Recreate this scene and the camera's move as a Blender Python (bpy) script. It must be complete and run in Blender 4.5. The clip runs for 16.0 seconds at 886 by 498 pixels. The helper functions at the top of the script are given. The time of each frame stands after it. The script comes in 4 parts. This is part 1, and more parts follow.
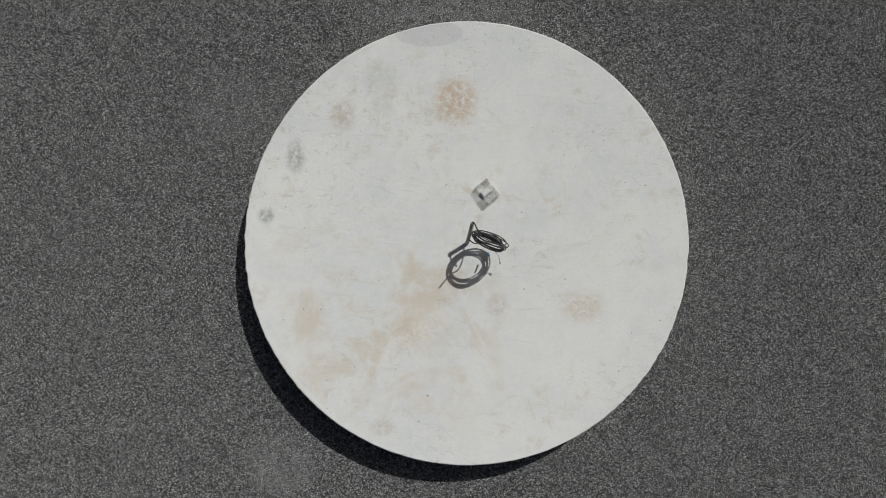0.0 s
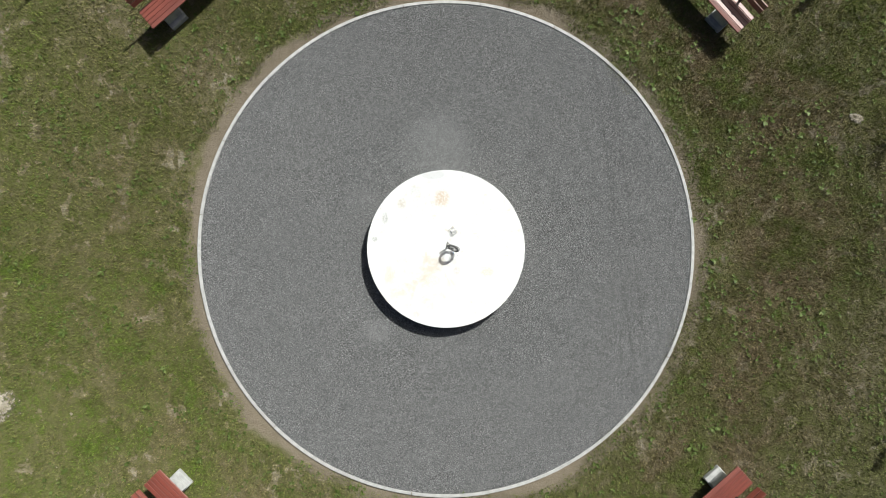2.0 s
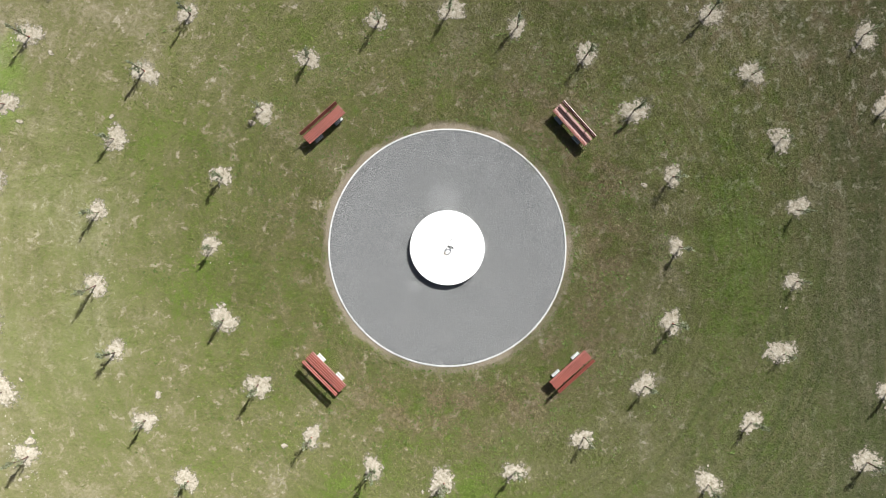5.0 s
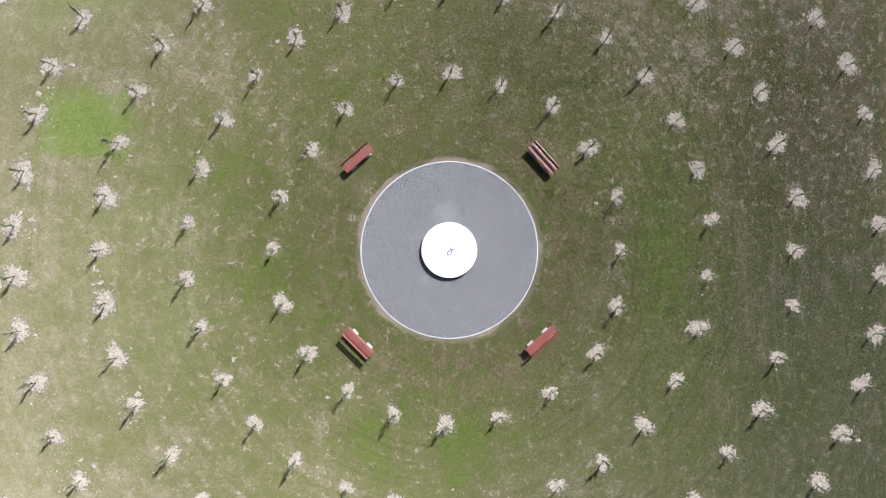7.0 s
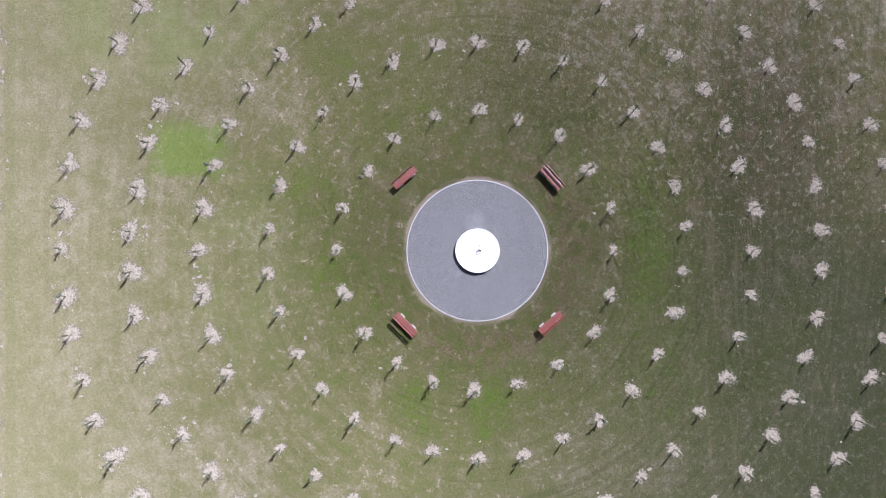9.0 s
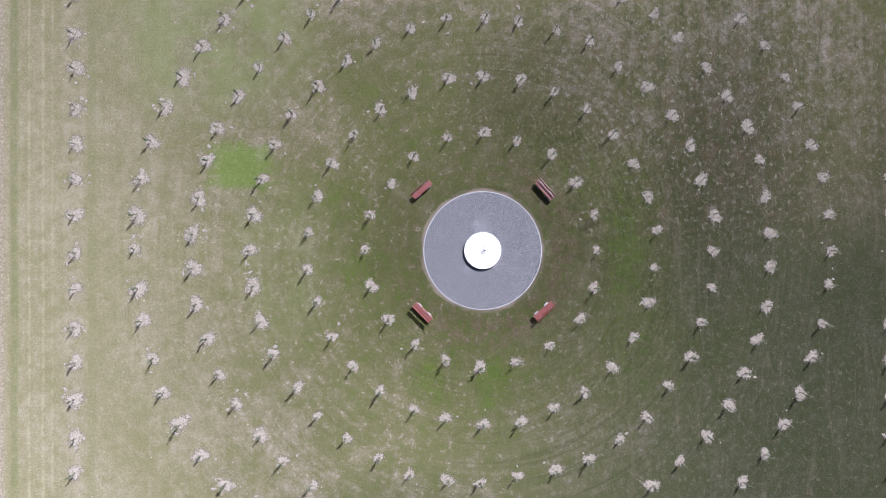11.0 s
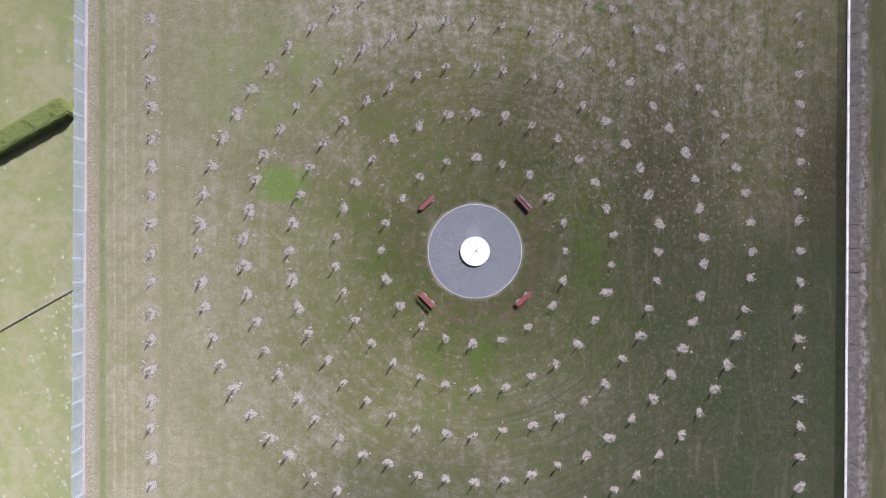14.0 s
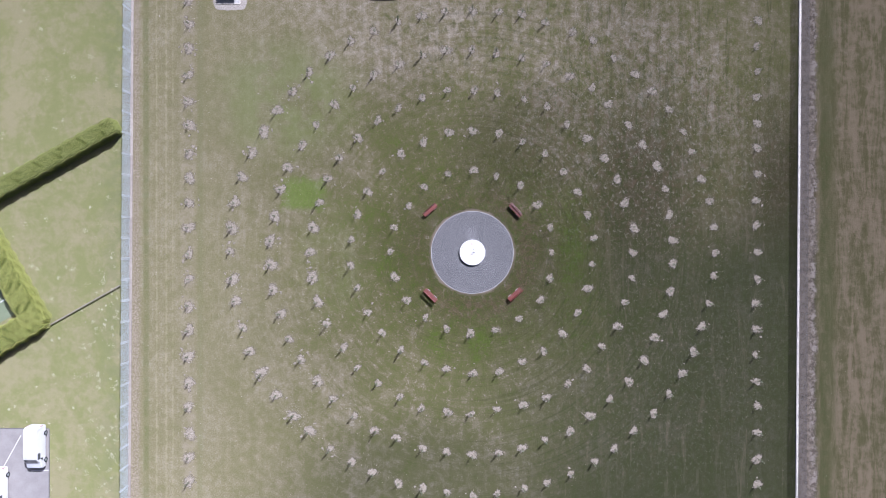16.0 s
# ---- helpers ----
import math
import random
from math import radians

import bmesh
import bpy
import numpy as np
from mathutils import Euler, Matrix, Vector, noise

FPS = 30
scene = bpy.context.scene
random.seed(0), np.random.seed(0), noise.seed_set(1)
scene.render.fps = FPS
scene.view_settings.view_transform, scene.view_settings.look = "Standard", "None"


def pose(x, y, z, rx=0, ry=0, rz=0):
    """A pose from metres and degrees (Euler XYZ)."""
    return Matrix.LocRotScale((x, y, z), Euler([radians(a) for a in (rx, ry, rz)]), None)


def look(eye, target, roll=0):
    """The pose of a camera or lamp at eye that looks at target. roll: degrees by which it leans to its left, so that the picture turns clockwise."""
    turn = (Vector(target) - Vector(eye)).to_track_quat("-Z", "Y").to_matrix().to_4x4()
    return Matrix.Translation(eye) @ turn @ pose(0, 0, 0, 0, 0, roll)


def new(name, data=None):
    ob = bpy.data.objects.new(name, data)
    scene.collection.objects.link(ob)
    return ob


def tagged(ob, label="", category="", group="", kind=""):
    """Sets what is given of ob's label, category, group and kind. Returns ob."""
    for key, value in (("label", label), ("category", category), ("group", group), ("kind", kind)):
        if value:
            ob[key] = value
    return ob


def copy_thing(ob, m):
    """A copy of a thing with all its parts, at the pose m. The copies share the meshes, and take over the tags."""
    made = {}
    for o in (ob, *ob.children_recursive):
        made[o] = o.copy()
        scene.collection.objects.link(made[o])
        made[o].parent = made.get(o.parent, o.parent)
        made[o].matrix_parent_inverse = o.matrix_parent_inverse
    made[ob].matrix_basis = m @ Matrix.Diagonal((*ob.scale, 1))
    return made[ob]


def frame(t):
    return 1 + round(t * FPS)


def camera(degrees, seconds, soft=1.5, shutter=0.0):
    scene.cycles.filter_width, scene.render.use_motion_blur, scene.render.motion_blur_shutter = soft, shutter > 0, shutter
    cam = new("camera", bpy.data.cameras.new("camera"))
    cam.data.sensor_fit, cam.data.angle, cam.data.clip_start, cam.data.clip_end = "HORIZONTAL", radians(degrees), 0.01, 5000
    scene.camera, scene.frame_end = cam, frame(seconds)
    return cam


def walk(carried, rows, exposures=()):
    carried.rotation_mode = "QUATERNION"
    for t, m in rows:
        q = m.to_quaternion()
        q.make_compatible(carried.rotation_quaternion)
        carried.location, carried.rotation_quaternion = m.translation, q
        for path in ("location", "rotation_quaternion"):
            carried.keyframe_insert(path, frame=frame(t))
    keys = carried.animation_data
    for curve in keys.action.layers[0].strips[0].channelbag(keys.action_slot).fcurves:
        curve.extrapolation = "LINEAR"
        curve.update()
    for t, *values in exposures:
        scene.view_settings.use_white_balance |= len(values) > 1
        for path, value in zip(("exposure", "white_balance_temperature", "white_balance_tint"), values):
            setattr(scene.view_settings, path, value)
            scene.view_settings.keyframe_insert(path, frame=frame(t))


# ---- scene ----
# ---- camera: straight down, rising from 4.5 m to 73 m ----
LENS = 74
cam = camera(LENS, 16.0, soft=0.9)
# seconds, eye x, eye y, height
RISE = ((0.0, -0.17, -0.04, 4.48), (0.5, -0.15, -0.03, 5.42), (1.0, -0.11, 0.0, 7.52), (1.5, -0.06, 0.0, 9.83),
        (2.0, -0.06, 0.0, 12.09), (2.5, -0.08, -0.04, 14.3), (3.0, -0.10, -0.07, 16.5), (5.5, -0.21, -0.03, 27.35),
        (7.0, -0.36, 0.06, 33.75), (7.5, -0.53, 0.05, 35.8), (8.0, -0.99, 0.04, 38.0), (8.5, -1.60, 0.08, 40.2), (9.0, -2.47, 0.12, 42.35),
        (9.2, -2.86, 0.12, 43.2), (11.3, -3.41, 0.14, 51.9), (12.5, -3.42, 0.19, 57.15), (14.0, -3.46, 0.24, 63.7), (15.0, -3.51, 0.34, 68.3),
        (16.0, -3.63, 0.42, 72.7))
walk(cam, [(t, pose(x, y, z)) for t, x, y, z in RISE],
     exposures=((0.0, -0.57, 5950, 6), (0.5, -0.57, 5950, 6), (1.0, -0.10, 5950, 6), (2.0, 0.54, 5950, 4), (3.0, 0.88, 6050, 2),
                (5.5, 1.11, 5800, 8), (7.0, 1.06, 5500, 15), (9.0, 0.94, 5260, 22), (11.5, 0.80, 5200, 23), (16.0, 0.63, 5190, 24)))

# ---- world and sun ----
SUN_FROM = Vector((0.576, 0.816, 0)) * math.cos(radians(43.5)) + Vector((0, 0, math.sin(radians(43.5))))
world = bpy.data.worlds.new("world")
world.use_nodes = True
scene.world = world
sky = world.node_tree.nodes.new("ShaderNodeTexSky")
sky.sky_type, sky.sun_disc = "NISHITA", False
sky.sun_elevation, sky.sun_rotation = radians(43.5), radians(35)
sky.air_density, sky.dust_density, sky.ozone_density = 0.7, 7.0, 0.4
backdrop = world.node_tree.nodes["Background"]
backdrop.inputs[1].default_value = 0.032
world.node_tree.links.new(sky.outputs[0], backdrop.inputs[0])
sun = new("sun", bpy.data.lights.new("sun", "SUN"))
sun.data.energy, sun.data.angle, sun.data.color = 4.2, radians(0.5), (1.0, 0.94, 0.85)
sun.matrix_world = look(SUN_FROM * 60, (0, 0, 0))


# ---- materials ----
class Nodes:
    """Short forms for the nodes of one material."""

    def __init__(self, name):
        self.mat = bpy.data.materials.new(name)
        self.mat.use_nodes = True
        self.tree = self.mat.node_tree
        self.bsdf = self.tree.nodes["Principled BSDF"]
        self.out = self.tree.nodes["Material Output"]

    def add(self, kind):
        return self.tree.nodes.new(kind)

    def put(self, socket, value):
        if value is None:
            return
        if hasattr(value, "is_linked"):
            self.tree.links.new(value, socket)
        elif isinstance(value, tuple) and len(value) == 3 and socket.type == "RGBA":
            socket.default_value = (*value, 1)
        else:
            socket.default_value = value

    def place(self):
        return self.add("ShaderNodeNewGeometry").outputs["Position"]

    def local(self):
        return self.add("ShaderNodeTexCoord").outputs["Object"]

    def xyz(self, v):
        n = self.add("ShaderNodeSeparateXYZ")
        self.put(n.inputs[0], v)
        return n.outputs

    def join(self, x, y, z):
        n = self.add("ShaderNodeCombineXYZ")
        for i, v in enumerate((x, y, z)):
            self.put(n.inputs[i], v)
        return n.outputs[0]

    def calc(self, op, a, b=None, c=None):
        n = self.add("ShaderNodeMath")
        n.operation = op
        for i, v in enumerate((a, b, c)):
            self.put(n.inputs[i], v)
        return n.outputs[0]

    def shift(self, v, scale, offset=(0, 0, 0)):
        n = self.add("ShaderNodeMapping")
        self.put(n.inputs["Vector"], v)
        n.inputs["Scale"].default_value = scale
        n.inputs["Location"].default_value = offset
        return n.outputs[0]

    def noise(self, v, scale, detail=3.0, rough=0.55, warp=0.0):
        n = self.add("ShaderNodeTexNoise")
        self.put(n.inputs["Vector"], v)
        n.inputs["Scale"].default_value = scale
        n.inputs["Detail"].default_value = detail
        n.inputs["Roughness"].default_value = rough
        n.inputs["Distortion"].default_value = warp
        return n.outputs["Fac"]

    def cells(self, v, scale, feature="F1", out="Distance"):
        n = self.add("ShaderNodeTexVoronoi")
        n.feature = feature
        self.put(n.inputs["Vector"], v)
        n.inputs["Scale"].default_value = scale
        return n.outputs[out]

    def span(self, v, a, b, c=0.0, d=1.0):
        n = self.add("ShaderNodeMapRange")
        n.interpolation_type = "SMOOTHSTEP"
        self.put(n.inputs[0], v)
        for i, x in enumerate((a, b, c, d)):
            n.inputs[i + 1].default_value = x
        return n.outputs[0]

    def mix(self, f, a, b):
        n = self.add("ShaderNodeMix")
        n.data_type = "RGBA"
        self.put(n.inputs["Factor"], f)
        self.put(n.inputs[6], a)
        self.put(n.inputs[7], b)
        return n.outputs[2]

    def ramp(self, f, *stops):
        n = self.add("ShaderNodeValToRGB")
        self.put(n.inputs[0], f)
        els = n.color_ramp.elements
        while len(els) < len(stops):
            els.new(0.5)
        for e, (p, c) in zip(els, stops):
            e.position, e.color = p, (*c, 1)
        return n.outputs[0]

    def bump(self, height, strength, distance):
        n = self.add("ShaderNodeBump")
        self.put(n.inputs["Height"], height)
        n.inputs["Strength"].default_value = strength
        n.inputs["Distance"].default_value = distance
        self.put(self.bsdf.inputs["Normal"], n.outputs[0])

    def chance(self):
        return self.add("ShaderNodeObjectInfo").outputs["Random"]

    def island(self):
        return self.add("ShaderNodeNewGeometry").outputs["Random Per Island"]

    def finish(self, color, rough=0.7, metal=0.0, spec=0.3, matte=0.0):
        b = self.bsdf.inputs
        self.put(b["Base Color"], color)
        self.put(b["Roughness"], rough)
        self.put(b["Metallic"], metal)
        self.put(b["Specular IOR Level"], spec)
        self.put(b["Diffuse Roughness"], matte)
        return self.mat


def blob(n, p, x, y, rx, ry):
    """A soft spot on the ground round (x, y): 1 in its middle, 0 past its edge."""
    v = n.shift(p, (1 / rx, 1 / ry, 0), (-x / rx, -y / ry, 0))
    d = n.add("ShaderNodeVectorMath")
    d.operation = "LENGTH"
    n.put(d.inputs[0], v)
    return n.span(d.outputs["Value"], 0.35, 1.1, 1.0, 0.0)


def grain_of(n, flat):
    """Coarse gravel: light and dark stones."""
    return n.span(n.noise(flat, 4.0, 6, 0.8), 0.4, 0.6)


def lawn(n, soil):
    """Colour of the lawn by place: lush, plain, dry and bare stretches, mowing lines, wheel tracks, and painted light
    and shade.
    """
    p = n.place()
    x, y, _ = n.xyz(p)
    flat = n.join(x, y, 0.0)
    far = n.add("ShaderNodeVectorMath")
    far.operation = "LENGTH"
    n.put(far.inputs[0], flat)
    r = far.outputs["Value"]
    big = n.noise(flat, 0.16, 5, 0.6)
    mid = n.noise(flat, 0.9, 6, 0.65, 0.3)
    fine = n.noise(flat, 5.5, 5, 0.7)
    ring = n.noise(n.join(n.calc("MULTIPLY", r, 1.5), 0.0, 0.0), 1.0, 3, 0.6)
    row = n.noise(n.shift(flat, (1.6, 0.05, 1)), 1.0, 4, 0.6)
    dry = n.calc("ADD", n.calc("MULTIPLY", big, 0.66), n.calc("MULTIPLY", mid, 0.86))
    dry = n.calc("ADD", dry, n.calc("MULTIPLY", fine, n.span(r, 8, 28, 0.80, 0.52)))
    dry = n.calc("ADD", dry, n.calc("MULTIPLY", ring, n.span(r, 6, 30, 0.40, 0.26)))
    dry = n.calc("ADD", dry, n.calc("MULTIPLY", row, n.span(r, 12, 30, 0.02, 0.28)))
    dry = n.calc("SUBTRACT", dry, n.span(r, 8, 28, 1.0, 0.86))
    dry = n.calc("ADD", dry, n.calc("MULTIPLY", n.span(r, 15, 8), -0.045))
    # stony, thin stretch to the north-east
    patchy = n.span(n.noise(flat, 0.35, 6, 0.7, 0.6), 0.40, 0.62)
    thin = n.calc("MAXIMUM", blob(n, p, 20, 21, 20, 17), n.calc("MULTIPLY", blob(n, p, 4, 28, 18, 12), 0.6))
    thin = n.calc("MULTIPLY", thin, n.calc("ADD", n.calc("MULTIPLY", patchy, 0.12), n.calc("ADD", n.span(row, 0.35, 0.65, 0.0, 0.06), n.span(mid, 0.42, 0.62, -0.02, 0.05))))
    dry = n.calc("ADD", dry, thin)
    # sharp-edged scorched blotches, mostly near the paving
    scorch = n.span(n.noise(flat, 1.9, 7, 0.72, 0.4), 0.56, 0.62)
    dry = n.calc("ADD", dry, n.calc("MULTIPLY", scorch, n.span(r, 8, 30, 0.30, 0.12)))
    # drier outer field and edge strips
    dry = n.calc("ADD", dry, n.calc("MULTIPLY", n.span(x, 40, 43), 0.08))
    dry = n.calc("ADD", dry, n.calc("MULTIPLY", n.span(x, -25, -37), 0.03))
    dry = n.calc("SUBTRACT", dry, n.calc("MULTIPLY", n.span(x, -42, -43), 0.22))
    for bx, by, rx, ry, k in ((-10.0, -2.0, 6, 10, 0.03), (0.9, -11.6, 2.4, 3.0, 0.25), (-4.6, -10.8, 1.8, 2.2, 0.16),
                              (12.0, -0.4, 2.2, 4.2, 0.18), (13.0, 3.0, 3.0, 7.0, 0.12), (-10.8, -1.8, 1.8, 2.2, 0.12), (-8.5, 14.5, 5, 4, 0.1),
                              (15.0, -8.0, 7, 7, 0.12), (-12.5, 4.0, 4, 3, 0.12)):
        dry = n.calc("SUBTRACT", dry, n.calc("MULTIPLY", blob(n, p, bx, by, rx, ry), k))
    dry = n.calc("ADD", dry, n.calc("MULTIPLY", blob(n, p, -13, 29, 17, 11), 0.13))
    if soil:
        dry = n.calc("ADD", dry, 0.10)
        # sandy collar along the paving's edge
        collar = n.span(n.calc("ADD", r, n.calc("MULTIPLY", n.noise(flat, 1.3, 5, 0.6), -0.75)), 4.93, 5.12, 1.0, 0.0)
        strip = n.calc("MULTIPLY", n.span(x, 40.2, 40.5), n.span(n.calc("ADD", x, n.calc("MULTIPLY", n.noise(flat, 0.5, 6, 0.7), 2.2)), 43.3, 43.8, 1.0, 0.0))
        strip2 = n.calc("MULTIPLY", n.span(x, -43.1, -43.0), n.span(n.calc("ADD", x, n.calc("MULTIPLY", n.noise(flat, 0.9, 6, 0.7), 1.0)), -40.9, -40.3, 1.0, 0.0))
    # the west side is drier, and painted paler for the view away from the sun
    dry = n.calc("ADD", dry, n.calc("ADD", n.span(x, -4, -40, 0.0, 0.09), n.span(x, 8, 30, 0.0, -0.02)))
    color = n.ramp(dry, (0.10, (0.140, 0.192, 0.037)), (0.30, (0.163, 0.170, 0.061)), (0.50, (0.203, 0.190, 0.093)),
                   (0.68, (0.305, 0.266, 0.176)), (0.90, (0.46, 0.41, 0.325)))
    # reddish-brown dead sward round the paving
    burnt = n.calc("MULTIPLY", n.calc("MULTIPLY", n.span(r, 5.2, 6.6), n.span(r, 10.0, 6.8)), n.span(n.noise(flat, 0.9, 6, 0.72, 0.4), 0.43, 0.60, 0.06, 0.78))
    burnt = n.calc("MULTIPLY", burnt, n.span(n.calc("SUBTRACT", x, n.calc("MULTIPLY", y, 0.5)), -5.5, 3.5, 0.32, 1.0))
    color = n.mix(burnt, color, n.mix(n.span(fine, 0.3, 0.7), (0.165, 0.118, 0.070), (0.310, 0.232, 0.162)))
    # dark circular mowing lines
    turn = n.calc("ARCTAN2", y, x)
    arc = n.noise(n.join(n.calc("MULTIPLY", r, 3.4), n.calc("MULTIPLY", turn, 1.2), 2.0), 1.0, 2, 0.5)
    arc = n.calc("MULTIPLY", n.span(arc, 0.48, 0.36), n.calc("MULTIPLY", n.span(r, 8.5, 12.0, 0.0, 0.36), n.span(n.noise(n.shift(flat, (1, 1, 1), (40, 9, 0)), 0.11, 3), 0.36, 0.56, 0.3, 1.0)))
    color = n.mix(n.calc("MULTIPLY", n.calc("MULTIPLY", arc, n.span(x, -10, 6, 0.4, 1.0)), n.span(r, 34, 29)), color, (0.085, 0.095, 0.036))
    # view-dependent shade painted into the sward: darker to the east, plus soft patches
    lawn_shade = n.calc("MAXIMUM", n.span(x, 7, 20, 0.0, 0.74), n.span(n.calc("SUBTRACT", n.calc("MULTIPLY", x, 0.9), n.calc("MULTIPLY", y, 0.45)), -4, 32, 0.0, 0.84))
    lawn_shade = n.calc("MULTIPLY", lawn_shade, n.span(y, 9, 27, 1.0, 0.34))
    lawn_shade = n.calc("MAXIMUM", lawn_shade, n.calc("MULTIPLY", blob(n, p, -4, -31, 30, 15), 0.52))
    lawn_shade = n.calc("MAXIMUM", lawn_shade, n.calc("MULTIPLY", blob(n, p, 10, 14, 17, 10), 0.42))
    lawn_shade = n.calc("MAXIMUM", lawn_shade, n.calc("MULTIPLY", blob(n, p, -23, -17, 18, 18), 0.15))
    lawn_shade = n.calc("MAXIMUM", lawn_shade, n.calc("MULTIPLY", n.calc("MAXIMUM", blob(n, p, -26, 14, 16, 14), blob(n, p, -8, 17, 10, 9)), 0.17))
    lawn_shade = n.calc("MULTIPLY", lawn_shade, n.calc("SUBTRACT", 1.0, n.calc("MULTIPLY", n.calc("MULTIPLY", n.span(x, 22, 30, 0.0, 0.42), n.span(x, 38, 32)), n.span(y, -4, 12))))
    color = n.mix(lawn_shade, color, n.mix(n.span(y, -3, 9), (0.038, 0.046, 0.023), (0.046, 0.041, 0.022)))
    # uneven streaks along the mowing direction to the east
    streak = n.noise(n.shift(flat, (1.0, 0.13, 1), (3, 0, 0)), 1.0, 6, 0.66, 0.8)
    east = n.span(x, 6, 16)
    color = n.mix(n.calc("MULTIPLY", east, n.span(streak, 0.47, 0.36, 0.0, 0.4)), color, (0.062, 0.075, 0.030))
    color = n.mix(n.calc("MULTIPLY", east, n.span(streak, 0.53, 0.70, 0.0, 0.22)), color, (0.24, 0.20, 0.145))
    # broken, stony mottling to the north-east
    stony = n.calc("MAXIMUM", blob(n, p, 20, 15, 25, 21), n.calc("MAXIMUM", n.calc("MULTIPLY", blob(n, p, 3, 27, 22, 11), 0.7), n.calc("MULTIPLY", blob(n, p, 22, -14, 22, 20), 0.36)))
    crumb, gaps = n.noise(n.shift(flat, (1, 0.8, 1), (9, 2, 0)), 2.3, 8, 0.8, 0.3), n.noise(n.shift(flat, (1, 0.7, 1), (31, 12, 0)), 1.1, 7, 0.75, 0.6)
    color = n.mix(n.calc("MULTIPLY", stony, n.span(gaps, 0.49, 0.40, 0.0, 0.55)), color, (0.072, 0.082, 0.030))
    color = n.mix(n.calc("MULTIPLY", stony, n.span(gaps, 0.52, 0.62, 0.0, 0.40)), color, (0.150, 0.108, 0.070))
    color = n.mix(n.calc("MULTIPLY", stony, n.span(crumb, 0.52, 0.64, 0.0, 0.66)), color, (0.33, 0.30, 0.235))
    # evener straw-coloured sward towards the garden fence
    color = n.mix(n.span(x, -12, -34, 0.0, 0.58), color, n.mix(n.span(fine, 0.3, 0.7), (0.236, 0.224, 0.108), (0.298, 0.271, 0.155)))
    leafy = n.calc("MULTIPLY", n.calc("MAXIMUM", blob(n, p, -23, 19, 11, 9), n.calc("MULTIPLY", blob(n, p, -17, -1, 6, 9), 0.5)), n.span(n.noise(flat, 0.3, 5, 0.65), 0.38, 0.58, 0.15, 0.6))
    color = n.mix(leafy, color, (0.215, 0.245, 0.092))
    # a fresh-sown oblong of bright grass
    edge = n.calc("MAXIMUM", n.calc("DIVIDE", n.calc("ABSOLUTE", n.calc("ADD", x, 20.8)), 2.75), n.calc("DIVIDE", n.calc("ABSOLUTE", n.calc("SUBTRACT", y, 7.2)), 2.0))
    edge = n.calc("ADD", edge, n.calc("MULTIPLY", n.calc("SUBTRACT", mid, 0.5), 1.1))
    lush = n.calc("MULTIPLY", n.span(edge, 0.60, 1.20, 1.0, 0.0), n.span(fine, 0.30, 0.62, 0.35, 0.78))
    color = n.mix(lush, color, (0.158, 0.238, 0.036))
    # wheel lines, a lush strip and the worn row of the saplings
    for tx, w, c, k in ((-40.2, 0.36, (0.12, 0.15, 0.04), 0.5), (-38.9, 0.12, (0.40, 0.36, 0.225), 0.55), (-37.7, 0.13, (0.40, 0.36, 0.225), 0.5),
                        (-36.9, 0.10, (0.40, 0.36, 0.225), 0.35), (-35.0, 0.9, (0.36, 0.31, 0.225), 0.35), (-33.5, 0.35, (0.15, 0.175, 0.055), 0.3)):
        band = n.span(n.calc("ABSOLUTE", n.calc("ADD", n.calc("SUBTRACT", x, tx), n.calc("MULTIPLY", big, 0.3))), w * 0.5, w * 1.4, 1.0, 0.0)
        color = n.mix(n.calc("MULTIPLY", band, n.calc("MULTIPLY", n.span(mid, 0.36, 0.62, 0.15, 1.0), k)), color, c)
    # the garden's paler lawn to the west, the brown field to the east
    cloud = n.noise(n.shift(flat, (1, 0.8, 1), (17, 5, 0)), 0.22, 5, 0.62, 0.5)
    garden = n.mix(n.span(n.calc("ADD", n.calc("MULTIPLY", cloud, 0.6), n.calc("MULTIPLY", mid, 0.4)), 0.42, 0.60), (0.268, 0.284, 0.114), (0.358, 0.330, 0.186))
    garden = n.mix(n.calc("MULTIPLY", n.span(x, -48, -43.5), n.span(n.noise(flat, 0.5, 5, 0.65), 0.42, 0.56, 0.0, 0.5)), garden, (0.215, 0.240, 0.110))
    color = n.mix(n.span(x, -42.5, -42.8, 0.0, 0.8), color, garden)
    drift = n.noise(n.shift(flat, (0.75, 0.11, 1)), 1.0, 6, 0.7, 0.5)
    field = n.mix(n.span(n.calc("ADD", n.calc("MULTIPLY", drift, 0.65), n.calc("MULTIPLY", mid, 0.35)), 0.40, 0.60), (0.118, 0.112, 0.052), (0.250, 0.200, 0.132))
    field = n.mix(n.calc("MULTIPLY", n.span(x, 42.6, 43.3), n.calc("MULTIPLY", n.span(x, 45.6, 43.8, 0.0, 0.85), n.span(mid, 0.34, 0.58, 0.25, 1.0))), field, (0.090, 0.100, 0.038))
    color = n.mix(n.span(x, 42.0, 43.0, 0.0, 0.85), color, field)
    if soil:
        sand = n.mix(fine, (0.215, 0.172, 0.118), (0.385, 0.330, 0.258))
        gravel = n.mix(n.span(n.noise(flat, 1.6, 8, 0.8), 0.38, 0.62), (0.120, 0.102, 0.080), (0.27, 0.232, 0.185))
        pale = n.calc("MULTIPLY", n.span(x, 41.5, 42.2), n.span(n.noise(flat, 0.8, 6, 0.7), 0.48, 0.58))
        gravel = n.mix(n.calc("MULTIPLY", pale, 0.7), gravel, (0.36, 0.32, 0.28))
        color = n.mix(collar, color, sand)
        color = n.mix(strip, color, gravel)
